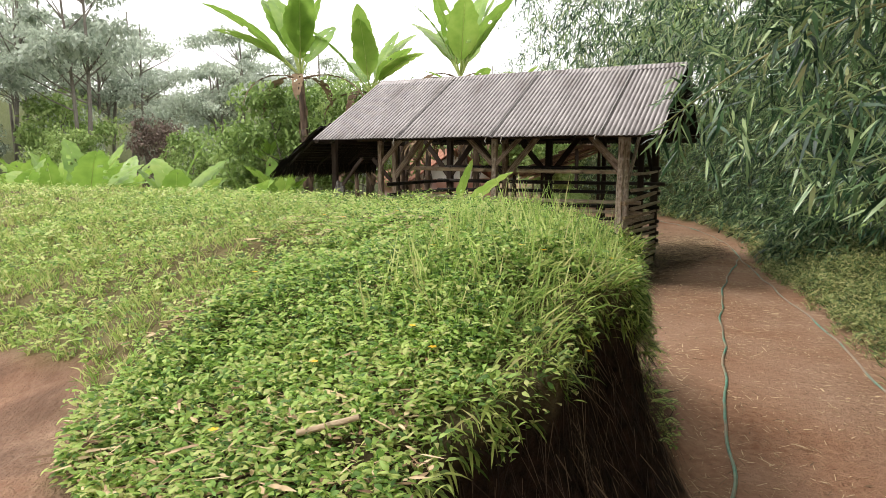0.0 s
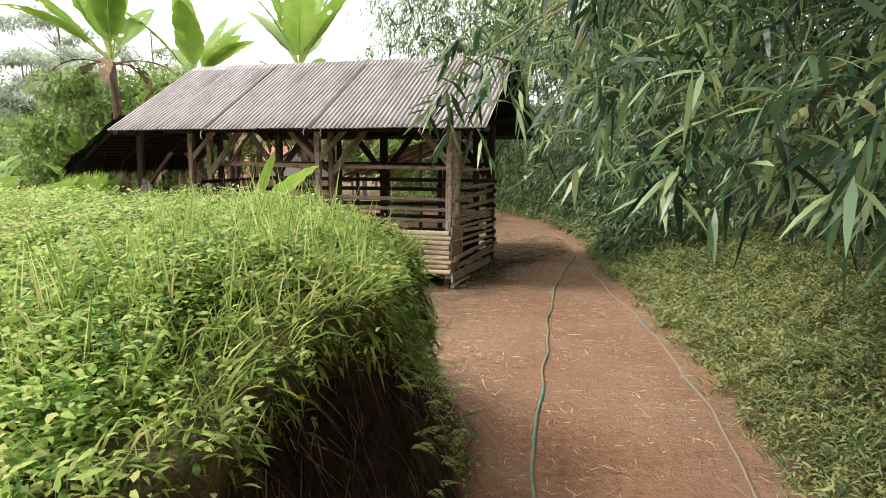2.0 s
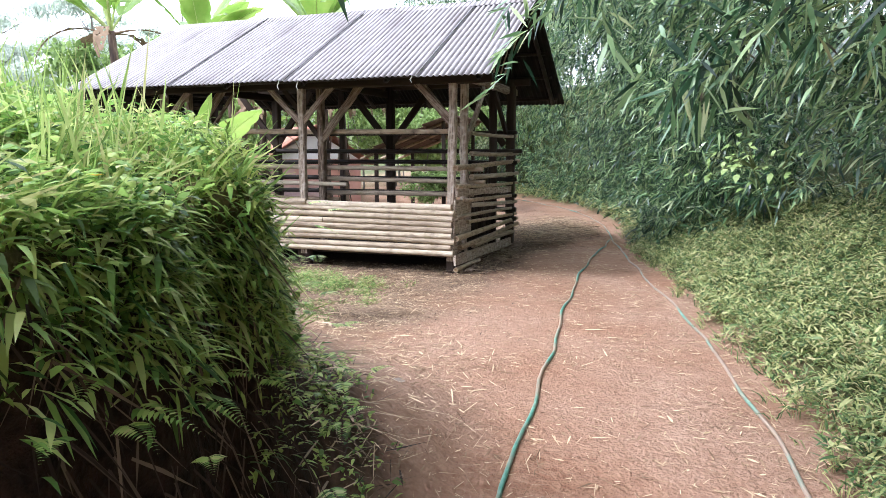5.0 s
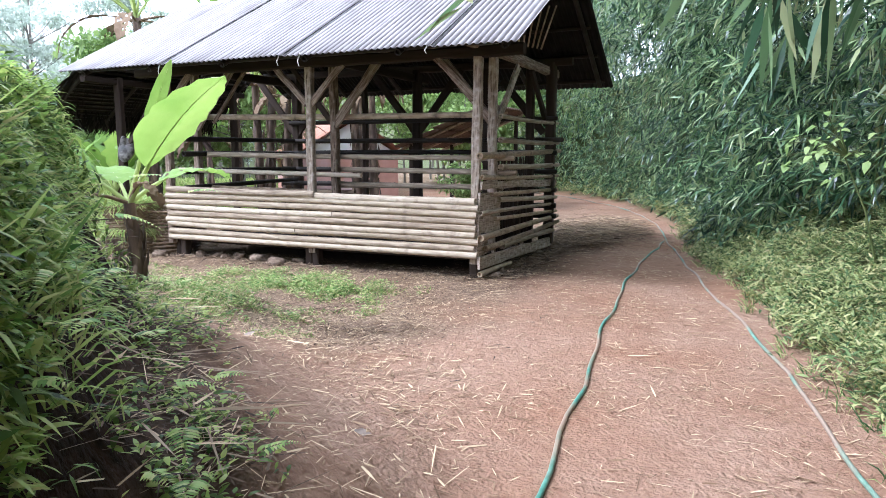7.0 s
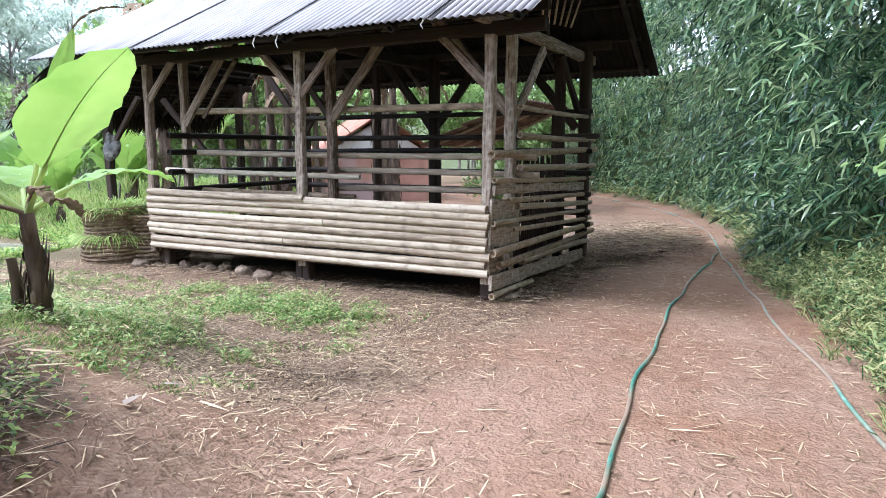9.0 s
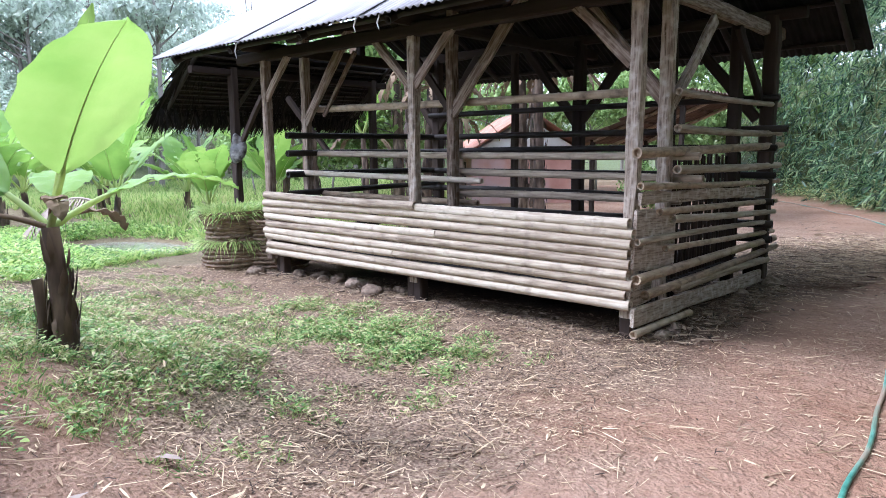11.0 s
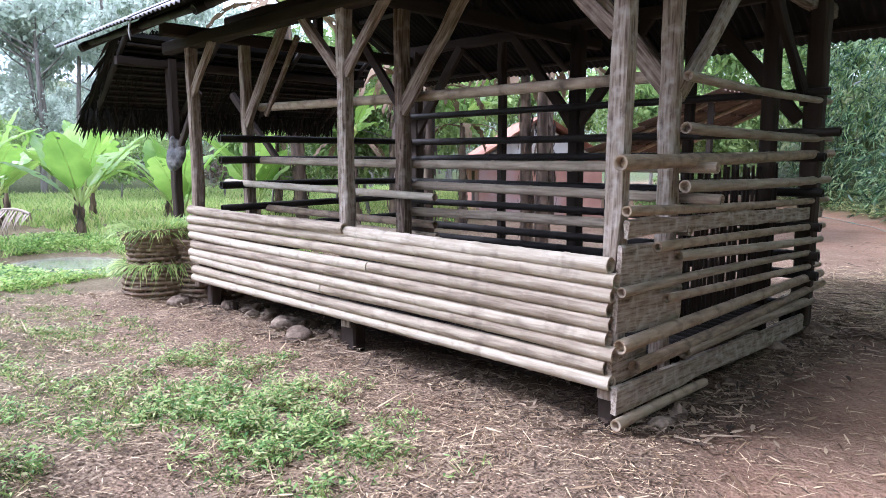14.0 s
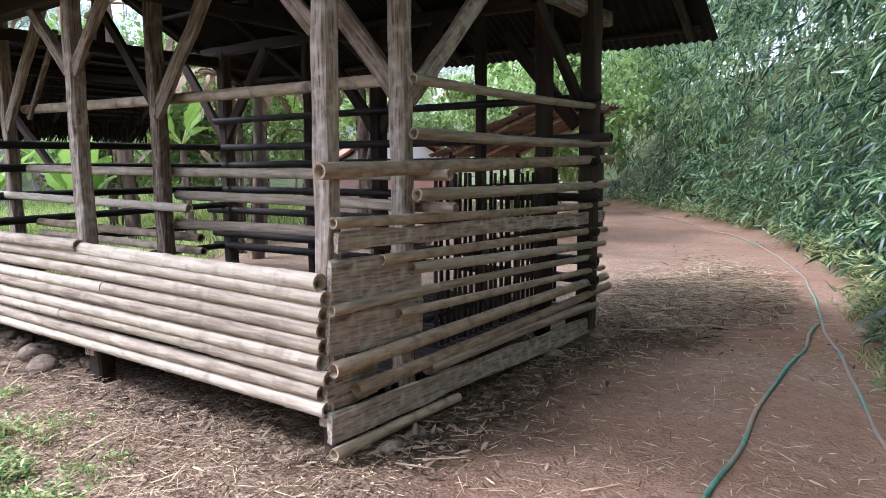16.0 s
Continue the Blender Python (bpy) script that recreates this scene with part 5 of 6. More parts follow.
xx = lip(yy) - rng.uniform(0.1, 0.4, 230)
stuff("lip_grass", [tufts(xx, yy, 5, rng.uniform(0.16, 0.34, 230), 0.009, 1.0, (0.4, 0))], GRASS, "long grass hanging over the lip of the bank", "grass")
yy = rng.uniform(2.7, 5.2, 260)
xx = lip(yy) - rng.uniform(0.15, 1.2, 260)
stuff("tall_grass", [tufts(xx, yy, 4, rng.uniform(0.2, 0.5, 260), 0.008, 0.4)], GRASS, "tall thin grass standing at the end of the bank", "grass")

yy = rng.uniform(3.7, 4.9, 120)
xx = lip(yy) - rng.uniform(0.25, 1.3, 120)
stuff("tall_grass", [tufts(xx, yy, 4, rng.uniform(0.3, 0.58, 120), 0.006, 0.35)], GRASS, "tall seeding grass at the far end of the bank", "grass")
x, y = spread_over(9000, -2.6, -0.7, 4.0, 6.3, lambda x, y: (bank_mask(x, y) > 0.5) & (bank_mask(x, y) < 0.9))
x, y = x[y > 5.0], y[y > 5.0]
stuff("bank_herbs", [rosettes(x, y, 7, 0.06, 0.3, rng.uniform(0.03, 0.14, len(x)))], WEED, "yellow-green weeds over the rounded end of the bank", "weeds")

yy = rng.uniform(2.3, 3.0, 45)
xx = lip(yy) - rng.uniform(0.12, 0.6, 45)
stuff("lip_grass", [tufts(xx, yy, 5, rng.uniform(0.14, 0.28, 45), 0.009, 0.9, (0.3, 0))], GRASS, "few long grass blades on the bare slope", "grass")
x, y = rng.uniform(-2.4, -0.55, 90000), rng.uniform(3.9, 6.3, 90000)
gx, gy = (ground_z(x + 0.02, y) - ground_z(x - 0.02, y)) / 0.04, (ground_z(x, y + 0.02) - ground_z(x, y - 0.02)) / 0.04
steep = np.hypot(gx, gy)
hold = ground_z(x, y) - low_ground(x, y) > 1.05 - 0.8 * smooth_step(5.1, 6.0, y)
keep = hold & (steep > 0.8) & (rng.uniform(size=len(x)) < np.minimum(steep / 6, 1) * 0.36) & (waves(y * 1.0, ground_z(x, y) * 1.4, 0.16, 3) + 0.6 * smooth_step(0.2, 0.8, ground_z(x, y)) > -0.05)
x, y, gx, gy = x[keep], y[keep], gx[keep], gy[keep]
n = len(x)
at = np.stack([x, y, ground_z(x, y)], -1) + rng.normal(0, 0.02, (n, 3))
way = np.stack([-gx, -gy, np.full(n, 0.6)], -1) / np.hypot(gx, gy)[:, None] + rng.normal(0, 0.5, (n, 3))
stuff("bank_herbs", [leaf_chunks(at, way, np.array([[0.2, 0.2, 1.0]]), rng.uniform(0.05, 0.13, n), rng.uniform(0.010, 0.022, n), 0.4)], WEED, "leafy weeds on the steep end of the bank", "weeds")


def bank_face():
    """Herbs, ferns and roots on the cut side of the bank."""
    n = 14000
    y, q = rng.uniform(1.7, 6.6, n), rng.uniform(0.05, 1, n)
    x = lip(y) + 0.44 - 0.50 * q ** (1 / 1.9) + rng.normal(0, 0.02, n)
    z = ground_z(x, y)
    low, top = low_ground(x, y), bank_top(lip(y) - 0.2, y)
    share = (z - low) / np.maximum(top - low, 0.2)
    edge = np.interp(y, [1.5, 4.0, 4.8, 5.6, 6.5], [0.96, 0.86, 0.72, 0.48, 0.24])
    keep = rng.uniform(size=n) < smooth_step(-0.12, 0.15, share - edge)
    x, z = x - 0.05, z + 0.01
    at = np.stack([x, y, z], -1)[keep]
    m = len(at)
    way = np.stack([rng.uniform(0.4, 1.0, m), rng.normal(0, 0.6, m), rng.normal(0.05, 0.4, m)], -1)
    chunks = [leaf_chunks(np.repeat(at, 3, 0) + rng.normal(0, 0.03, (m * 3, 3)), np.repeat(way, 3, 0) + rng.normal(0, 0.4, (m * 3, 3)), np.array([[0.3, 0, 1.0]]), rng.uniform(0.04, 0.12, m * 3), rng.uniform(0.009, 0.021, m * 3), 0.4)]
    # the rounded end of the bank
    n = 4000
    x = rng.uniform(-5.5, -0.8, n)
    s = np.where(x > -2.6, 0.5 + 0.5 * rng.uniform(0, 1, n), rng.uniform(0, 1, n))
    y = bank_end(x) + 0.2 - 0.68 * s + rng.normal(0, 0.05, n)
    z = ground_z(x, y) + rng.uniform(0.0, 0.12, n)
    at = np.stack([x, y, z], -1)
    way = np.stack([rng.normal(0.3, 0.5, n), rng.uniform(0.2, 1.0, n), rng.normal(0.2, 0.4, n)], -1)
    chunks.append(leaf_chunks(np.repeat(at, 3, 0) + rng.normal(0, 0.03, (n * 3, 3)), np.repeat(way, 3, 0) + rng.normal(0, 0.4, (n * 3, 3)), np.array([[0.1, 0.3, 1.0]]), rng.uniform(0.03, 0.09, n * 3), rng.uniform(0.008, 0.02, n * 3), 0.4))
    stuff("face_herbs", chunks, WEED_SHADED, "weeds clinging to the cut side of the bank", "weeds")
    n = 900
    y = rng.uniform(1.8, 5.0, n)
    x0 = lip(y)
    low, top = low_ground(x0 + 0.1, y), bank_top(x0 - 0.2, y)
    q = rng.uniform(0.1, 0.95, n)
    at = np.stack([x0 + 0.44 - 0.50 * q ** (1 / 1.9) - 0.04 + rng.normal(0, 0.03, n), y, low + (top - low) * q], -1)
    way = np.stack([rng.uniform(0.05, 0.6, n), rng.normal(0, 0.5, n), np.full(n, -0.8)], -1)
    stuff("bank_roots", [leaf_chunks(at, way, np.array([[1.0, 0, 0.2]]), rng.uniform(0.08, 0.34, n), rng.uniform(0.004, 0.012, n), 0.1, "blade")], ROOT, "thin roots and dry stems hanging from the cut soil", "roots")
    # fern fronds
    fronds = []
    for k in range(44):
        yb = rng.uniform(3.9, 6.1)
        zb = rng.uniform(0.25, 0.9)
        xb = float(lip(yb)) + 0.44 - 0.50 * zb ** (1 / 1.9)
        zb = -0.75 + 1.65 * zb
        d = unit(np.array([rng.uniform(0.5, 1), rng.normal(0, 0.7), rng.uniform(-0.1, 0.5)]))
        ln, m = rng.uniform(0.1, 0.2), 14
        s = np.linspace(0.1, 1, m)
        stem = np.array([xb, yb, zb]) + d * (s * ln)[:, None] - np.array([0, 0, 1.0]) * (0.35 * ln * s ** 2)[:, None]
        sd = unit(np.cross(d, [0, 0, 1.0]))
        size = ln * 0.32 * (1.08 - s)
        for sgn in (-1, 1):
            fronds.append(leaf_chunks(stem, sd[None] * sgn + d * 0.35, np.array([[0, 0, 1.0]]), size, size * 0.3, 0.2))
    stuff("ferns", fronds, WEED, "small fern fronds on the shaded side of the bank", "ferns")


bank_face()
x, y = spread_over(60, -3.2, -0.8, 1.6, 4.5, on_bank)
x, y = x[:16], y[:16]
stuff("yellow_flowers", [leaf_chunks(np.repeat(np.stack([x, y, ground_z(x, y) + 0.14], -1), 5, 0), np.tile(np.array([[1, 0, 0.2], [0.3, 0.95, 0.2], [-0.8, 0.6, 0.2], [-0.8, -0.6, 0.2], [0.3, -0.95, 0.2]]), (len(x), 1)), np.array([[0, 0, 1.0]]), 0.022, 0.016, 0.0)], FLOWER, "few small yellow flowers among the weeds", "flowers")

x, y = spread_over(23000, -1, 4.0, 2.5, 18, lambda x, y: (x > path_edge(y) + 0.02 + 0.18 * waves(x, y, 0.35)) & (x < path_edge(y) + 2.6))
stuff("verge_plants", [rosettes(x, y, 8, 0.1, 0.17, rng.uniform(0.05, 0.2, len(x)) * (1.3 + 1.1 * waves(x, y, 0.3, 4)), (-0.1, 1.3))], VERGE, "pale green leafy undergrowth on the verge below the bamboo", "undergrowth")
x, y = spread_over(2600, -1, 3.0, 2.5, 22, lambda x, y: (x > path_edge(y) - 0.12) & (x < path_edge(y) + 0.9))
stuff("verge_grass", [tufts(x, y, 6, 0.2, 0.008, 0.8, (-0.2, 0))], VERGE, "dry-tipped grass along the edge of the path", "grass")
x, y = spread_over(9000, -12, 1, 17, 36, lambda x, y: (x > path_edge(y) + 0.1) & (x < path_edge(y) + 1.6))
stuff("verge_plants", [rosettes(x, y, 6, 0.2, 0.16, rng.uniform(0.1, 0.4, len(x)), (0.1, 1.2))], VERGE, "leafy undergrowth where the path bends away", "undergrowth")

# grass of the yard
def yard_turf(x, y):
    """How thickly grass grows in the yard, from 0 to 1."""
    near = 1.1 - np.hypot((x + 4.75) / 1.75, (y - 8.65) / 1.05)
    back = 0.95 - np.hypot((x + 4.9) / 1.6, (y - 10.1) / 1.25)
    return np.clip(np.maximum(near * 0.95, 0.3 * back) + 0.4 * waves(x, y, 0.5) + 0.5 * waves(x, y, 0.2, 7), 0, 1)


x, y = spread_over(30000, -7.5, -2.9, 7.6, 11.6, lambda x, y: (rng.uniform(size=len(x)) < yard_turf(x, y)) & (bank_mask(x, y) < 0.1))
stuff("yard_grass", [tufts(x, y, 5, rng.uniform(0.03, 0.12, len(x)), 0.007, 1.2)], YARD_GREEN, "short green grass growing in the muddy yard", "grass")
x, y = x[::3], y[::3]
keep = waves(x, y, 0.3, 2) > -0.3
stuff("yard_weeds", [rosettes(x[keep], y[keep], 6, 0.05, 0.26, rng.uniform(0.03, 0.12, keep.sum()))], YARD_GREEN, "small leafy weeds among the grass of the yard", "weeds")
x, y = spread_over(16000, -16, -6.2, 7.5, 13.5, lambda x, y: (x < np.interp(y, [7, 9, 10.5, 12, 14], [-5.5, -7, -9.2, -10.3, -11])) & ((np.hypot((x + 12.3) / 1.75, (y - 12.1) / 1.15) > 1.0)) & (bank_mask(x, y) < 0.1))
stuff("pond_grass", [tufts(x, y, 6, 0.16, 0.012, 1.0), rosettes(x[::2], y[::2], 6, 0.08, 0.35, 0.12)], WEED, "lush grass round the pond", "grass")
x, y = spread_over(14000, -34, -8, 13.2, 34, lambda x, y: (x < -9.8 - 0.3 * (y - 13)) | (y < 17) & (x < -9.8))
stuff("field_grass", [tufts(x, y, 6, 0.34, 0.022, 0.6)], GRASS, "bright green rice field behind the pond", "grass")

x, y = spread_over(5200, -5.2, -3.2, 9.8, 11.6, lambda x, y: (np.hypot((x + 4.2) / 0.75, (y - 10.72) / 0.48) + 0.35 * waves(x, y, 0.25) + rng.normal(0, 0.2, len(x)) < 0.9) & (waves(x, y, 0.13, 2) > -0.25))
stuff("grass_clump", [tufts(x[::3], y[::3], 6, rng.uniform(0.06, 0.16, len(x[::3])), 0.006, 0.9), rosettes(x[::2], y[::2], 8, 0.055, 0.24, rng.uniform(0.03, 0.14, len(x[::2])))], YARD_GREEN, "lush clump of fresh leafy weeds in the muddy yard", "grass")
x, y = spread_over(2600, -9.6, -5.6, 8.4, 11.2, lambda x, y: waves(x, y, 0.35, 6) > 0.05)
stuff("yard_grass", [tufts(x, y, 5, 0.09, 0.006, 1.1)], YARD_GREEN, "sparse grass in the trodden yard", "grass")

# ---- litter on the ground ----
def litter(x, y, length, width, mat, name, label, thick=0.012, kind="blade"):
    n = len(x)
    ang = rng.uniform(0, 2 * math.pi, n)
    at = np.stack([x, y, ground_z(x, y) + rng.uniform(0.004, thick, n)], -1)
    way = np.stack([np.cos(ang), np.sin(ang), rng.normal(0, 0.06, n)], -1)
    return stuff(name, [leaf_chunks(at, way, rng.normal(0, 0.25, (n, 3)) + [0, 0, 1.0], length * np.clip(rng.lognormal(-0.3, 0.55, n), 0.15, 2.2), width * np.clip(rng.lognormal(-0.2, 0.45, n), 0.35, 1.8), 0.0, kind)], mat, label, "litter")


on_path = lambda x, y: (x > lip(np.minimum(y, 5.6)) - smooth_step(5, 7, y) * 6) & (x < path_edge(y) + 0.3) & (bank_mask(x, y) < 0.05)
x, y = spread_over(34000, -3.5, 1.9, 1.0, 17, lambda x, y: on_path(x, y) & (rng.uniform(size=len(x)) < 0.45 + 0.5 * waves(x, y, 0.8, 3)))
litter(x, y, 0.1, 0.0065, STRAW, "straw", "scattered straw and dry stems on the path")
x, y = spread_over(1700, -3.0, 1.9, 1.0, 17, on_path)
litter(x, y, 0.1, 0.011, STRAW, "dead_leaves", "fallen dry bamboo leaves on the path", 0.015, "leaf")
x, y = spread_over(66000, -8.9, -1.2, 7.6, 12.4, lambda x, y: (rng.uniform(size=len(x)) < (0.12 + 0.85 * smooth_step(-1.7, -3.0, x) * smooth_step(7.8, 9.0, y)) * (0.7 + 0.6 * waves(x, y, 0.25, 8))) & (bank_mask(x, y) < 0.05))
litter(x[::2], y[::2], 0.08, 0.0048, STRAW, "chaff", "trampled straw chaff in the mud before the shed", 0.03)
litter(x[1::2], y[1::2], 0.06, 0.007, OLD_STRAW, "chaff", "dark trodden straw and dung in the mud before the shed", 0.022)
x, y = spread_over(17000, -8.9, -2.0, 8.4, 12.2, lambda x, y: rng.uniform(size=len(x)) < 0.75 + 0.5 * waves(x, y, 0.3, 4))
litter(x, y, 0.03, 0.009, STRAW, "chaff", "small pale flakes of chaff in the mud", 0.026, "leaf")
x, y = spread_over(700, -8.0, -1.6, 8.2, 12.2, lambda x, y: x < 0)
litter(x, y, 0.22, 0.008, STRAW, "straw", "long pale straws lying on the muddy yard", 0.035)
x, y = spread_over(700, -3.6, -0.8, 5.4, 8.6, lambda x, y: bank_mask(x, y) < 0.3)
litter(x, y, 0.16, 0.009, STRAW, "straw", "long dry stems at the foot of the bank", 0.03)
x, y = spread_over(13000, -3.4, -0.9, 15.2, 20.0, lambda x, y: np.hypot((x + 2.2) / 0.85, (y - 17.2) / 2.1) + 0.35 * waves(x, y, 0.4, 3) + rng.normal(0, 0.15, len(x)) < 0.95)
litter(x, y, 0.16, 0.010, OLD_STRAW, "straw", "heap of old straw beside the shed's far corner", 0.2)
litter(x, y, 0.22, 0.008, STRAW, "straw", "paler straw lying on the old heap", 0.22)
x, y = spread_over(3000, -3.2, -1.2, 1.0, 4.5, lambda x, y: on_bank(x, y) & (waves(x, y, 0.45, 2) > 0.35))
litter(x, y, 0.1, 0.02, STRAW, "dead_leaves", "withered leaves among the weeds of the bank", 0.09, "leaf")


x, y = spread_over(2200, -2.9, -0.9, 0.9, 2.4, lambda x, y: on_bank(x, y) & (np.hypot((x + 1.8) / 0.9, (y - 1.65) / 0.45) + 0.3 * waves(x, y, 0.2) < 1))
litter(x, y, 0.085, 0.014, STRAW, "dead_leaves", "heap of withered brown leaves on the bank's slope", 0.13, "leaf")
x, y = spread_over(1600, -4.2, -1.6, 3.2, 5.6, lambda x, y: on_bank(x, y) & (np.hypot((x + 2.9) / 0.7, (y - 4.2) / 0.6) + 0.3 * waves(x, y, 0.3) < 1))
litter(x, y, 0.13, 0.014, STRAW, "dead_leaves", "patch of dry brown stems on the bank", 0.14)
cut = bamboo_pole(None, (-1.56, 1.86, float(ground_z(-1.56, 1.86)) + 0.12), (-1.33, 1.93, float(ground_z(-1.33, 1.93)) + 0.13), 0.013, POLE_WARM, "cut_stick")
tagged(cut, "short pale cut bamboo stick lying on the weeds", "stick")


x, y = spread_over(2600, -4.0, 0.2, 15.0, 24.0, lambda x, y: (x < path_edge(y)) & (x > path_edge(y) - 2.6) & (waves(x, y, 0.6, 4) > -0.2))
litter(x, y, 0.13, 0.014, OLD_STRAW, "dead_leaves", "dark fallen leaves on the path past the shed", 0.02, "leaf")


def shrub(x, y, z, n, size, seed):
    """A sapling with broad pointed leaves on thin twigs."""
    r = np.random.default_rng(seed)
    z0 = float(ground_z(x, y))
    ob = thing("shrub", (x, y, z0), "light green sapling with broad pointed leaves before the bamboo", "shrub", "saplings")
    ends = np.array([x - 0.25, y - 0.1, z]) + r.normal(0, 1, (n, 3)) * [0.32, 0.32, 0.2]
    twigs = tube(np.array([[x + 0.3, y + 0.1, z0 - 0.05], [x + 0.1, y, (z0 + z) / 2], [x - 0.2, y - 0.1, z]]), [0.014, 0.011, 0.007], 6)
    for e in ends[::2]:
        twigs += tube(np.array([[x - 0.1, y - 0.05, z - 0.15], (e + [x - 0.2, y - 0.1, z]) / 2, e]), [0.006, 0.005, 0.003], 5)
    part("stem", twigs, CULM, ob, smooth=True)
    for e in ends:
        d = unit(np.array([[r.normal(-0.5, 0.5), r.normal(-0.4, 0.5), r.normal(-0.35, 0.25)]]))
        ln = size * r.uniform(0.7, 1.2)
        part("leaf", [leaf_chunks(e[None], d, np.array([[-0.2, -0.4, 1.0]]), np.array([ln]), np.array([ln * 0.75]), 0.3)], BUSH_LEAF, ob)
    return ob


shrub(1.35, 12.55, 0.85, 44, 0.1, 5)


# The litter's dark tone also stands in for shade at the wall.
x, y = spread_over(4200, -2.75, -1.9, 12.1, 16.2, lambda x, y: rng.uniform(size=len(x)) < 0.95 - 0.9 * smooth_step(-2.55, -2.0, x))
litter(x, y, 0.1, 0.016, OLD_STRAW, "debris", "dark trampled dung and straw along the shed's foot", 0.05)
x, y = spread_over(2600, -7.6, -2.6, 11.75, 12.5, lambda x, y: rng.uniform(size=len(x)) < 0.9)
litter(x, y, 0.1, 0.014, OLD_STRAW, "debris", "dark old straw under the shed's front edge", 0.05)
for px, py, turn in ((-3.08, 8.3, 20), (-2.6, 7.75, 100), (-1.35, 7.2, 200)):
    scrap = part("dry_leaf", [leaf_chunks(np.array([[0, 0, 0.015]]), np.array([[1.0, 0.2, 0.1]]), np.array([[0, 0.2, 1.0]]), np.array([0.15]), np.array([0.07]), 0.1)], PALE_DRY, None, pose(px, py, float(ground_z(px, py)), 0, 0, turn))
    tagged(scrap, "curled pale dry leaf on the bare earth", "leaf", "dry leaves")


x, y = spread_over(5000, -4.2, -0.6, 4.6, 7.8, lambda x, y: (y > bank_end(x) - 0.15) & (y < bank_end(x) + 0.75) & (x < -0.75))
litter(x, y, 0.17, 0.007, OLD_STRAW, "dry_stems", "dry fallen stems at the foot of the bank's end", 0.1)
litter(x[::4], y[::4], 0.18, 0.008, STRAW, "dry_stems", "pale fallen stems at the foot of the bank's end", 0.12)


x, y = spread_over(5200, -3.6, -0.7, 4.9, 8.0, lambda x, y: (y > bank_end(x)) & (rng.uniform(size=len(x)) < smooth_step(0.95, 0.1, y - bank_end(x)) * (0.5 + 0.7 * waves(x, y, 0.22, 5))))
stuff("bank_herbs", [rosettes(x, y, 6, 0.055, 0.34, rng.uniform(0.02, 0.12, len(x)))], WEED_SHADED, "low creeping weeds at the foot of the bank", "weeds")


# ---- trees, houses and distance ----
def crown_mesh(name, seed, blobs, per, leaf, mat, flat=1.0):
    """Leaves gathered in uneven clumps round the ends of limbs."""
    r = np.random.default_rng(seed)
    at = []
    for c, rad in blobs:
        d = unit(r.normal(0, 1, (per, 3))) * (r.uniform(0, 1, (per, 1)) ** 0.4) * rad * [1, 1, flat]
        at.append(np.array(c) + d * (1 + 0.3 * np.sin(d[:, :1] * 3)))
    at = np.concatenate(at)
    way = r.normal(0, 1, at.shape) + [0, 0, -0.3]
    ln = leaf * r.uniform(0.6, 1.4, len(at))
    return mesh_of(name, [leaf_chunks(at, way, r.normal(0, 0.5, at.shape) + [0, 0, 1.0], ln, ln * 0.5, 0.2)], mat)


def make_tree(seed, height, spread, mat, feather):
    r = np.random.default_rng(seed)
    ob = thing("tree", (0, 0, 0), "tall tree with a light feathery crown" if feather else "leafy green tree with a rounded uneven crown", "tree", "trees in the distance")
    s = np.linspace(0, 1, 8)
    pts = np.stack([0.3 * np.sin(s * 3 + seed), 0.3 * np.cos(s * 2 + seed) - 0.3, s * height], -1)
    chunks = tube(pts, np.linspace(height * 0.012, height * 0.004, 8), 7)
    blobs = []
    for k in range(11 if feather else 15):
        h = r.uniform(0.5 if feather else 0.25, 1.0)
        az = k * 2.4 + seed
        out = spread * r.uniform(0.3, 1.0) * (1.0 if feather else math.sin(min(1, h) * 2.6))
        base = np.array([np.interp(h * 0.85, s, pts[:, c]) for c in range(3)])
        tip = np.array([math.cos(az) * out, math.sin(az) * out, height * h + 0.25 * out])
        chunks += tube(np.stack([base, (base + tip) / 2 + [0, 0, -0.1], tip]), [height * 0.0045, height * 0.003, 0.012], 5)
        blobs.append((tip, spread * r.uniform(0.28, 0.5)))
    part("trunk", chunks, BARK, ob, smooth=True)
    part("crown", crown_mesh("crown", seed, blobs, 240 if feather else 330, 0.15 + 0.008 * height, mat, 0.4 if feather else 0.8), None, ob)
    return ob


def palm(height, seed):
    r = np.random.default_rng(seed)
    ob = thing("palm_tree", (0, 0, 0), "slender coconut palm with drooping fronds", "palm tree", "palms in the distance")
    s = np.linspace(0, 1, 9)
    part("trunk", tube(np.stack([0.5 * s ** 2, 0.2 * s, s * height], -1), np.linspace(0.16, 0.1, 9), 8), BARK, ob, smooth=True)
    chunks = []
    for k in range(15):
        az, el = k * 2.4, r.uniform(-0.3, 1.1)
        d = np.array([math.cos(az) * math.cos(el), math.sin(az) * math.cos(el), math.sin(el)])
        t = np.linspace(0.12, 1, 26)
        ln = r.uniform(2.0, 2.8)
        stem = np.array([0.5, 0.2, height]) + d * (t * ln)[:, None] - np.array([0, 0, 1.0]) * (0.9 * t ** 2)[:, None]
        sd = unit(np.cross(d, [0, 0, 1.0]))
        for g in (-1, 1):
            chunks.append(leaf_chunks(stem, sd[None] * g + d * 0.5 + [0, 0, -0.35], np.array([[0, 0, 1.0]]), 0.65 * np.sin(t * 2.6 + 0.4), 0.05, 0.3, "blade"))
    part("fronds", chunks, HAZY_LEAF, ob)
    return ob


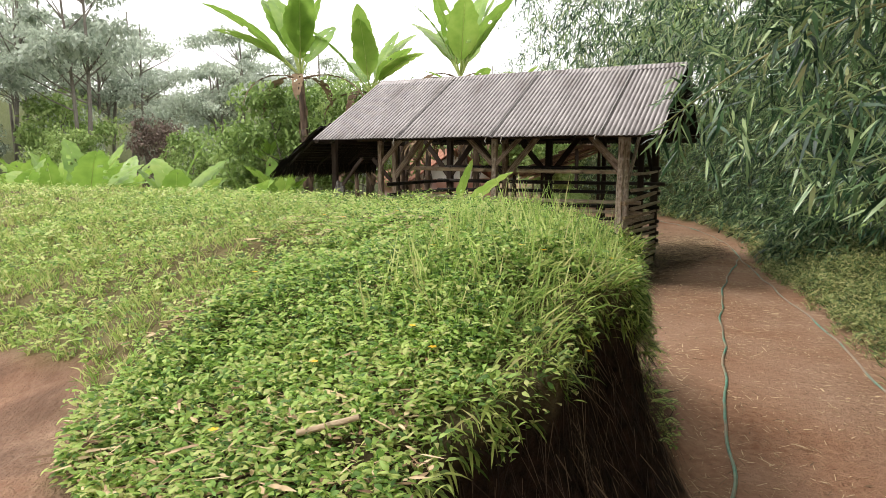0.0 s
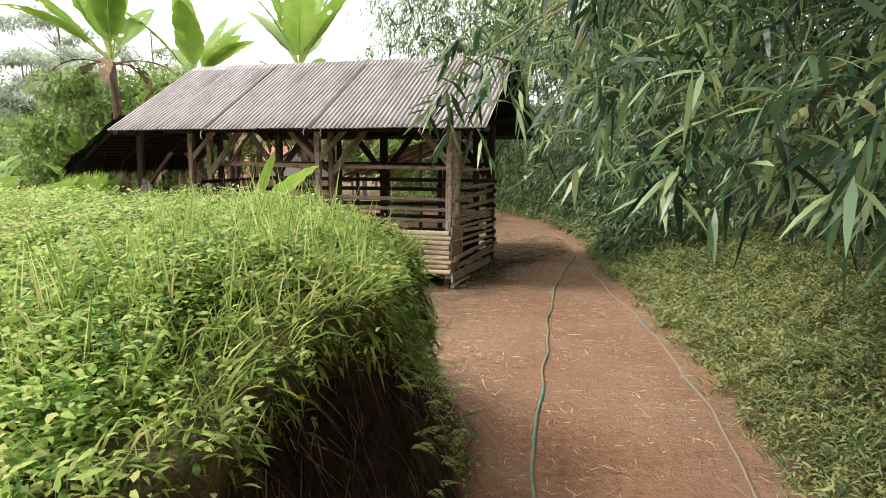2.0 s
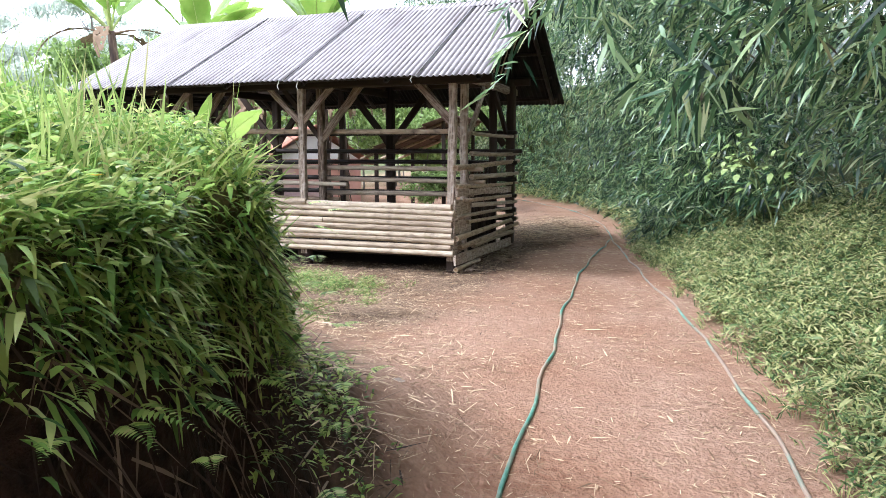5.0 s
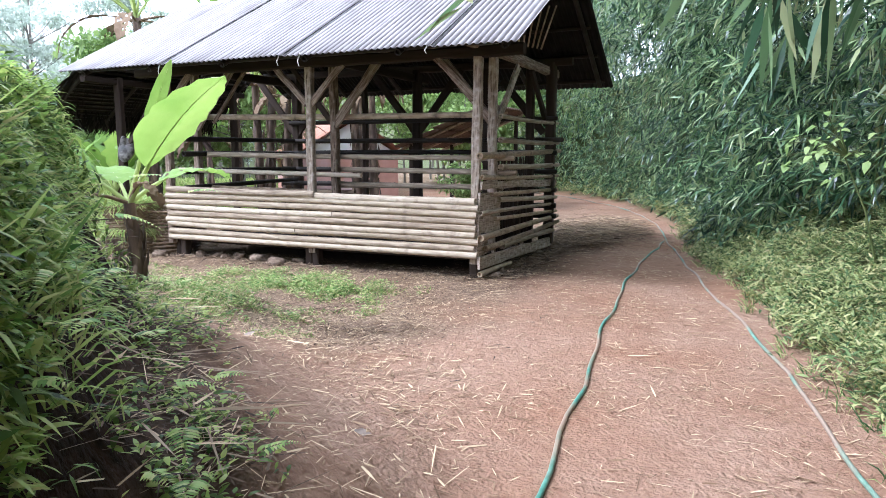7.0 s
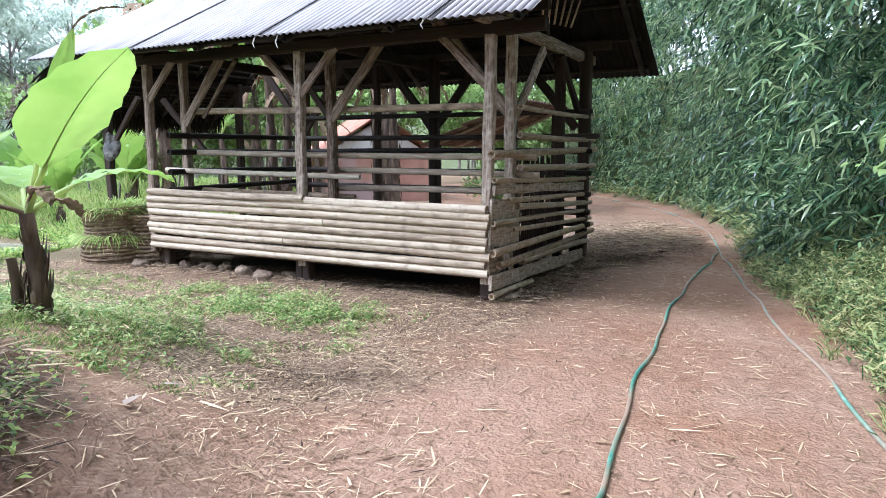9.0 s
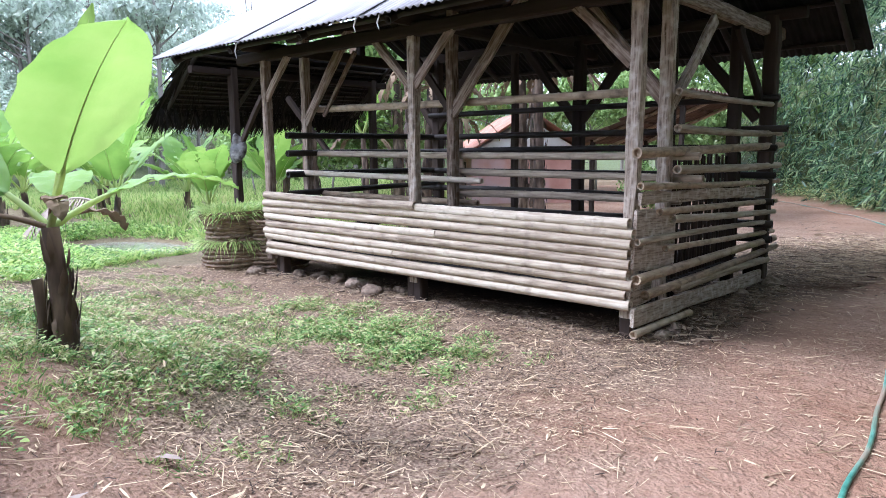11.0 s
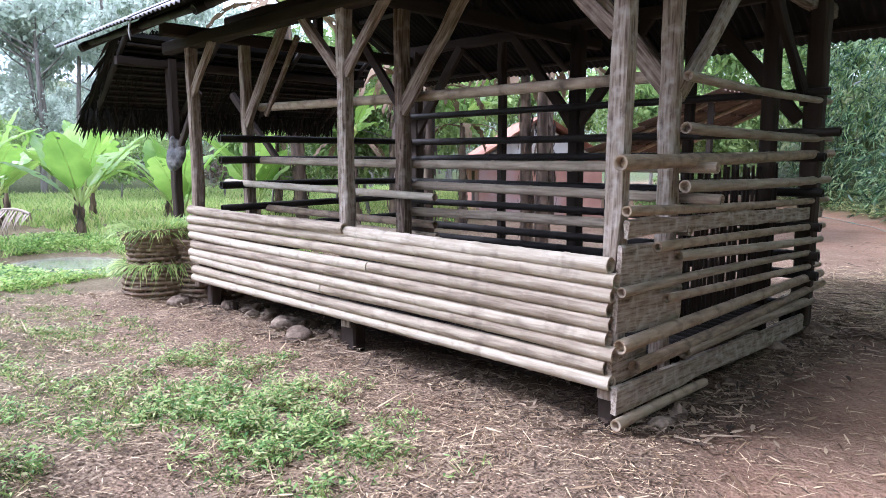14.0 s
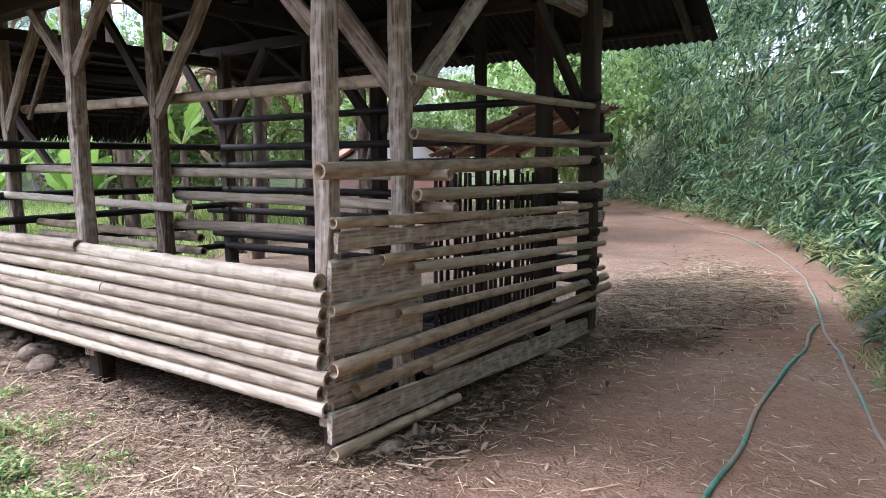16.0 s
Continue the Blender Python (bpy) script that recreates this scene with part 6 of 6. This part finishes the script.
models = [make_tree(1, 9.5, 2.6, HAZY_LEAF, True), make_tree(2, 11.0, 3.0, HAZY_LEAF, True), make_tree(3, 7.0, 2.4, HAZY_LEAF, False), make_tree(4, 4.2, 1.9, BUSH_LEAF, False), make_tree(5, 3.0, 1.6, BUSH_LEAF, False), make_tree(6, 5.5, 2.2, RUSSET_LEAF, False), palm(8.0, 3)]


def plant(k, x, y, size, turn):
    m = pose(x, y, float(ground_z(x, y)) - 0.1, 0, 0, turn) @ Matrix.Scale(size, 4)
    if models[k].location.length < 0.01 and not models[k].get("placed"):
        models[k].matrix_basis = m
        models[k]["placed"] = 1
        return models[k]
    ob = copy_thing(models[k], Matrix())
    ob.matrix_basis = m
    return ob


r = np.random.default_rng(22)
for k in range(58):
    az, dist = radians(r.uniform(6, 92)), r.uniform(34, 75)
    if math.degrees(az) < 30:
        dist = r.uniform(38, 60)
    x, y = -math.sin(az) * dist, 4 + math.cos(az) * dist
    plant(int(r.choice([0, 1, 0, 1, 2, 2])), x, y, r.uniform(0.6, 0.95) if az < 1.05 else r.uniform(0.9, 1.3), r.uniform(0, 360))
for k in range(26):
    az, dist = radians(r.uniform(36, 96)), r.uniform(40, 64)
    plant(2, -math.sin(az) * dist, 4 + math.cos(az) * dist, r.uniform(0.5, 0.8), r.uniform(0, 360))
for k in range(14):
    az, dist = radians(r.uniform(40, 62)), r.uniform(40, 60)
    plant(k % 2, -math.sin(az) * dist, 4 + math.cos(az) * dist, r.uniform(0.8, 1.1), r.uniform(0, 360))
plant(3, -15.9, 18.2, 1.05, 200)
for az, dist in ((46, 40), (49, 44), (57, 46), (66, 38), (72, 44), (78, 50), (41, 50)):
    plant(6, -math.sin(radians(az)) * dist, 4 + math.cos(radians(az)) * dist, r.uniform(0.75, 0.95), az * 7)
plant(5, -27, 22.5, 0.72, 10)
for x, y, k, size in ((-13.2, 19.5, 3, 1.0), (-15.5, 20.5, 3, 1.1), (-18.5, 20, 3, 0.8), (-25, 10, 3, 0.7), (-28, 19, 3, 0.8), (-19.5, 23, 3, 0.9), (-24.5, 22.5, 3, 0.8), (-30, 14, 3, 0.9),
                      (-27, 8, 4, 1.3), (-6.2, 20.6, 4, 0.42), (-10.5, 31, 3, 1.2), (-13.5, 30, 3, 1.0), (-16.5, 28, 3, 1.2), (-8.0, 35, 3, 1.3), (-11, 37, 3, 1.4), (-5.5, 38, 3, 1.3), (-14.5, 35, 3, 1.4), (-9.5, 28.5, 4, 1.0), (-20, 28, 3, 1.3), (-33, 22, 3, 1.2), (-31, 9, 3, 1.2)):
    plant(k, x, y, size, x * 40)


def house(x, y, turn, w, d, eave, apex, wall_mat, roof_mat, label):
    """A small village house: four walls with openings and a tiled gable roof."""
    m0 = pose(x, y, -1.0, 0, 0, turn)
    ob = thing("house", (x, y, -1.0), label, "house")

    def box(name, c, size, mat, parent):
        v = np.array([(sx, sy, sz) for sx in (-0.5, 0.5) for sy in (-0.5, 0.5) for sz in (-0.5, 0.5)]) * size + c
        return part(name, [(v, np.array([[0, 1, 3, 2], [4, 6, 7, 5], [0, 4, 5, 1], [2, 3, 7, 6], [0, 2, 6, 4], [1, 5, 7, 3]]))], mat, parent, m0)

    h = eave + 1.0
    for c, size in (((0, -d / 2, h / 2), (w, 0.15, h)), ((0, d / 2, h / 2), (w, 0.15, h)), ((-w / 2 + 0.07, 0, h / 2), (0.15, d - 0.15, h)), ((w / 2 - 0.07, 0, h / 2), (0.15, d - 0.15, h))):
        box("wall", np.array(c), np.array(size), wall_mat, ob)
    for s in (-1, 1):
        v = np.array([(s * (w / 2 - 0.01), -d / 2, h), (s * (w / 2 - 0.01), d / 2, h), (s * (w / 2 - 0.01), 0, apex + 0.9), (s * (w / 2 - 0.12), -d / 2, h), (s * (w / 2 - 0.12), d / 2, h), (s * (w / 2 - 0.12), 0, apex + 0.9)])
        part("gable", [(v, np.array([[0, 1, 2], [5, 4, 3]])), (v, np.array([[0, 3, 4, 1], [1, 4, 5, 2], [2, 5, 3, 0]]))], PLASTER, ob, m0)
    box("window", np.array([0.5, -d / 2 - 0.02, h * 0.55]), np.array([0.8, 0.12, 0.9]), TIMBER_DARK, ob)
    run = math.hypot(d / 2 + 0.5, apex - eave + 0.3)
    tilt = math.degrees(math.atan2(apex - eave + 0.3, d / 2 + 0.5))
    cover = corrugated(w + 0.8, run, 0.22, 0.03)
    for s in (0, 180):
        part("roof", cover, roof_mat, ob, m0 @ pose(0, 0, 0, 0, 0, s) @ pose(-w / 2 - 0.4, -d / 2 - 0.5, h - 0.2, tilt, 0, 0), smooth=True)
    return ob


house(-13.2, 25.0, -42, 4.0, 3.2, 0.7, 1.75, BRICK, TERRACOTTA, "small house of faded brick with white gables and tiled roof")

def tiled_shelter():
    """A small open shelter whose old tiled roof falls to one side."""
    ob = thing("open_shelter", (-7.2, 22.6, -0.85), "open shelter with a layered old brown roof sloping to one side", "shelter")
    for px, py, z in ((-8.2, 21.2, 0.95), (-8.2, 24.0, 0.95), (-6.1, 21.2, 1.8), (-6.1, 24.0, 1.8)):
        timber(ob, (px, py, -1.0), (px, py, z), 0.1, 0.1, TIMBER_DARK)
    run = math.hypot(2.7, 1.05)
    tilt = math.degrees(math.atan2(1.05, 2.7))
    for k in range(7):
        s = k / 7
        part("roof_course", corrugated(3.4, run / 7 + 0.09, 0.2, 0.03), OLD_TILE, ob, pose(-8.55 + 2.7 * s, 24.3 + rng.uniform(-0.06, 0.06), 0.88 + 1.05 * s, 0, 0, -90) @ pose(0, 0, 0.03 * (k % 2), tilt - 4, 0, 0), smooth=True)
    for y in (21.2, 22.6, 24.0):
        bamboo_pole(ob, (-8.7, y, 0.72), (-5.9, y, 1.82), 0.045, POLE_WARM, "rafter")
    return ob


tiled_shelter()

# ---- dry palm frond by the pond ----
frond = thing("palm_frond", (-12.4, 11.2, float(ground_z(-12.4, 11.2))), "fallen dry palm frond lying in the grass by the pond", "palm frond")
s = np.linspace(0, 1, 30)
line = np.stack([-13.3 + 1.5 * s, 10.75 + 0.75 * s, -0.72 + 0.75 * np.sin(s * 2.0)], -1)
part("rib", tube(line, np.linspace(0.008, 0.022, 30), 6), PALE_DRY, frond, smooth=True)
for p, q in zip(line, s):
    for g in (-1, 1):
        way = np.array([[0.4 * g - 0.2, -0.5 * g - 0.2, -0.75]]) + rng.normal(0, 0.12, (1, 3))
        part("leaflet", [leaf_chunks(p[None], way, np.array([[0.3, 0, 1.0]]), np.array([0.55 * math.sin(q * 2.4 + 0.5)]), 0.028, 0.3, "blade")], PALE_DRY, frond)
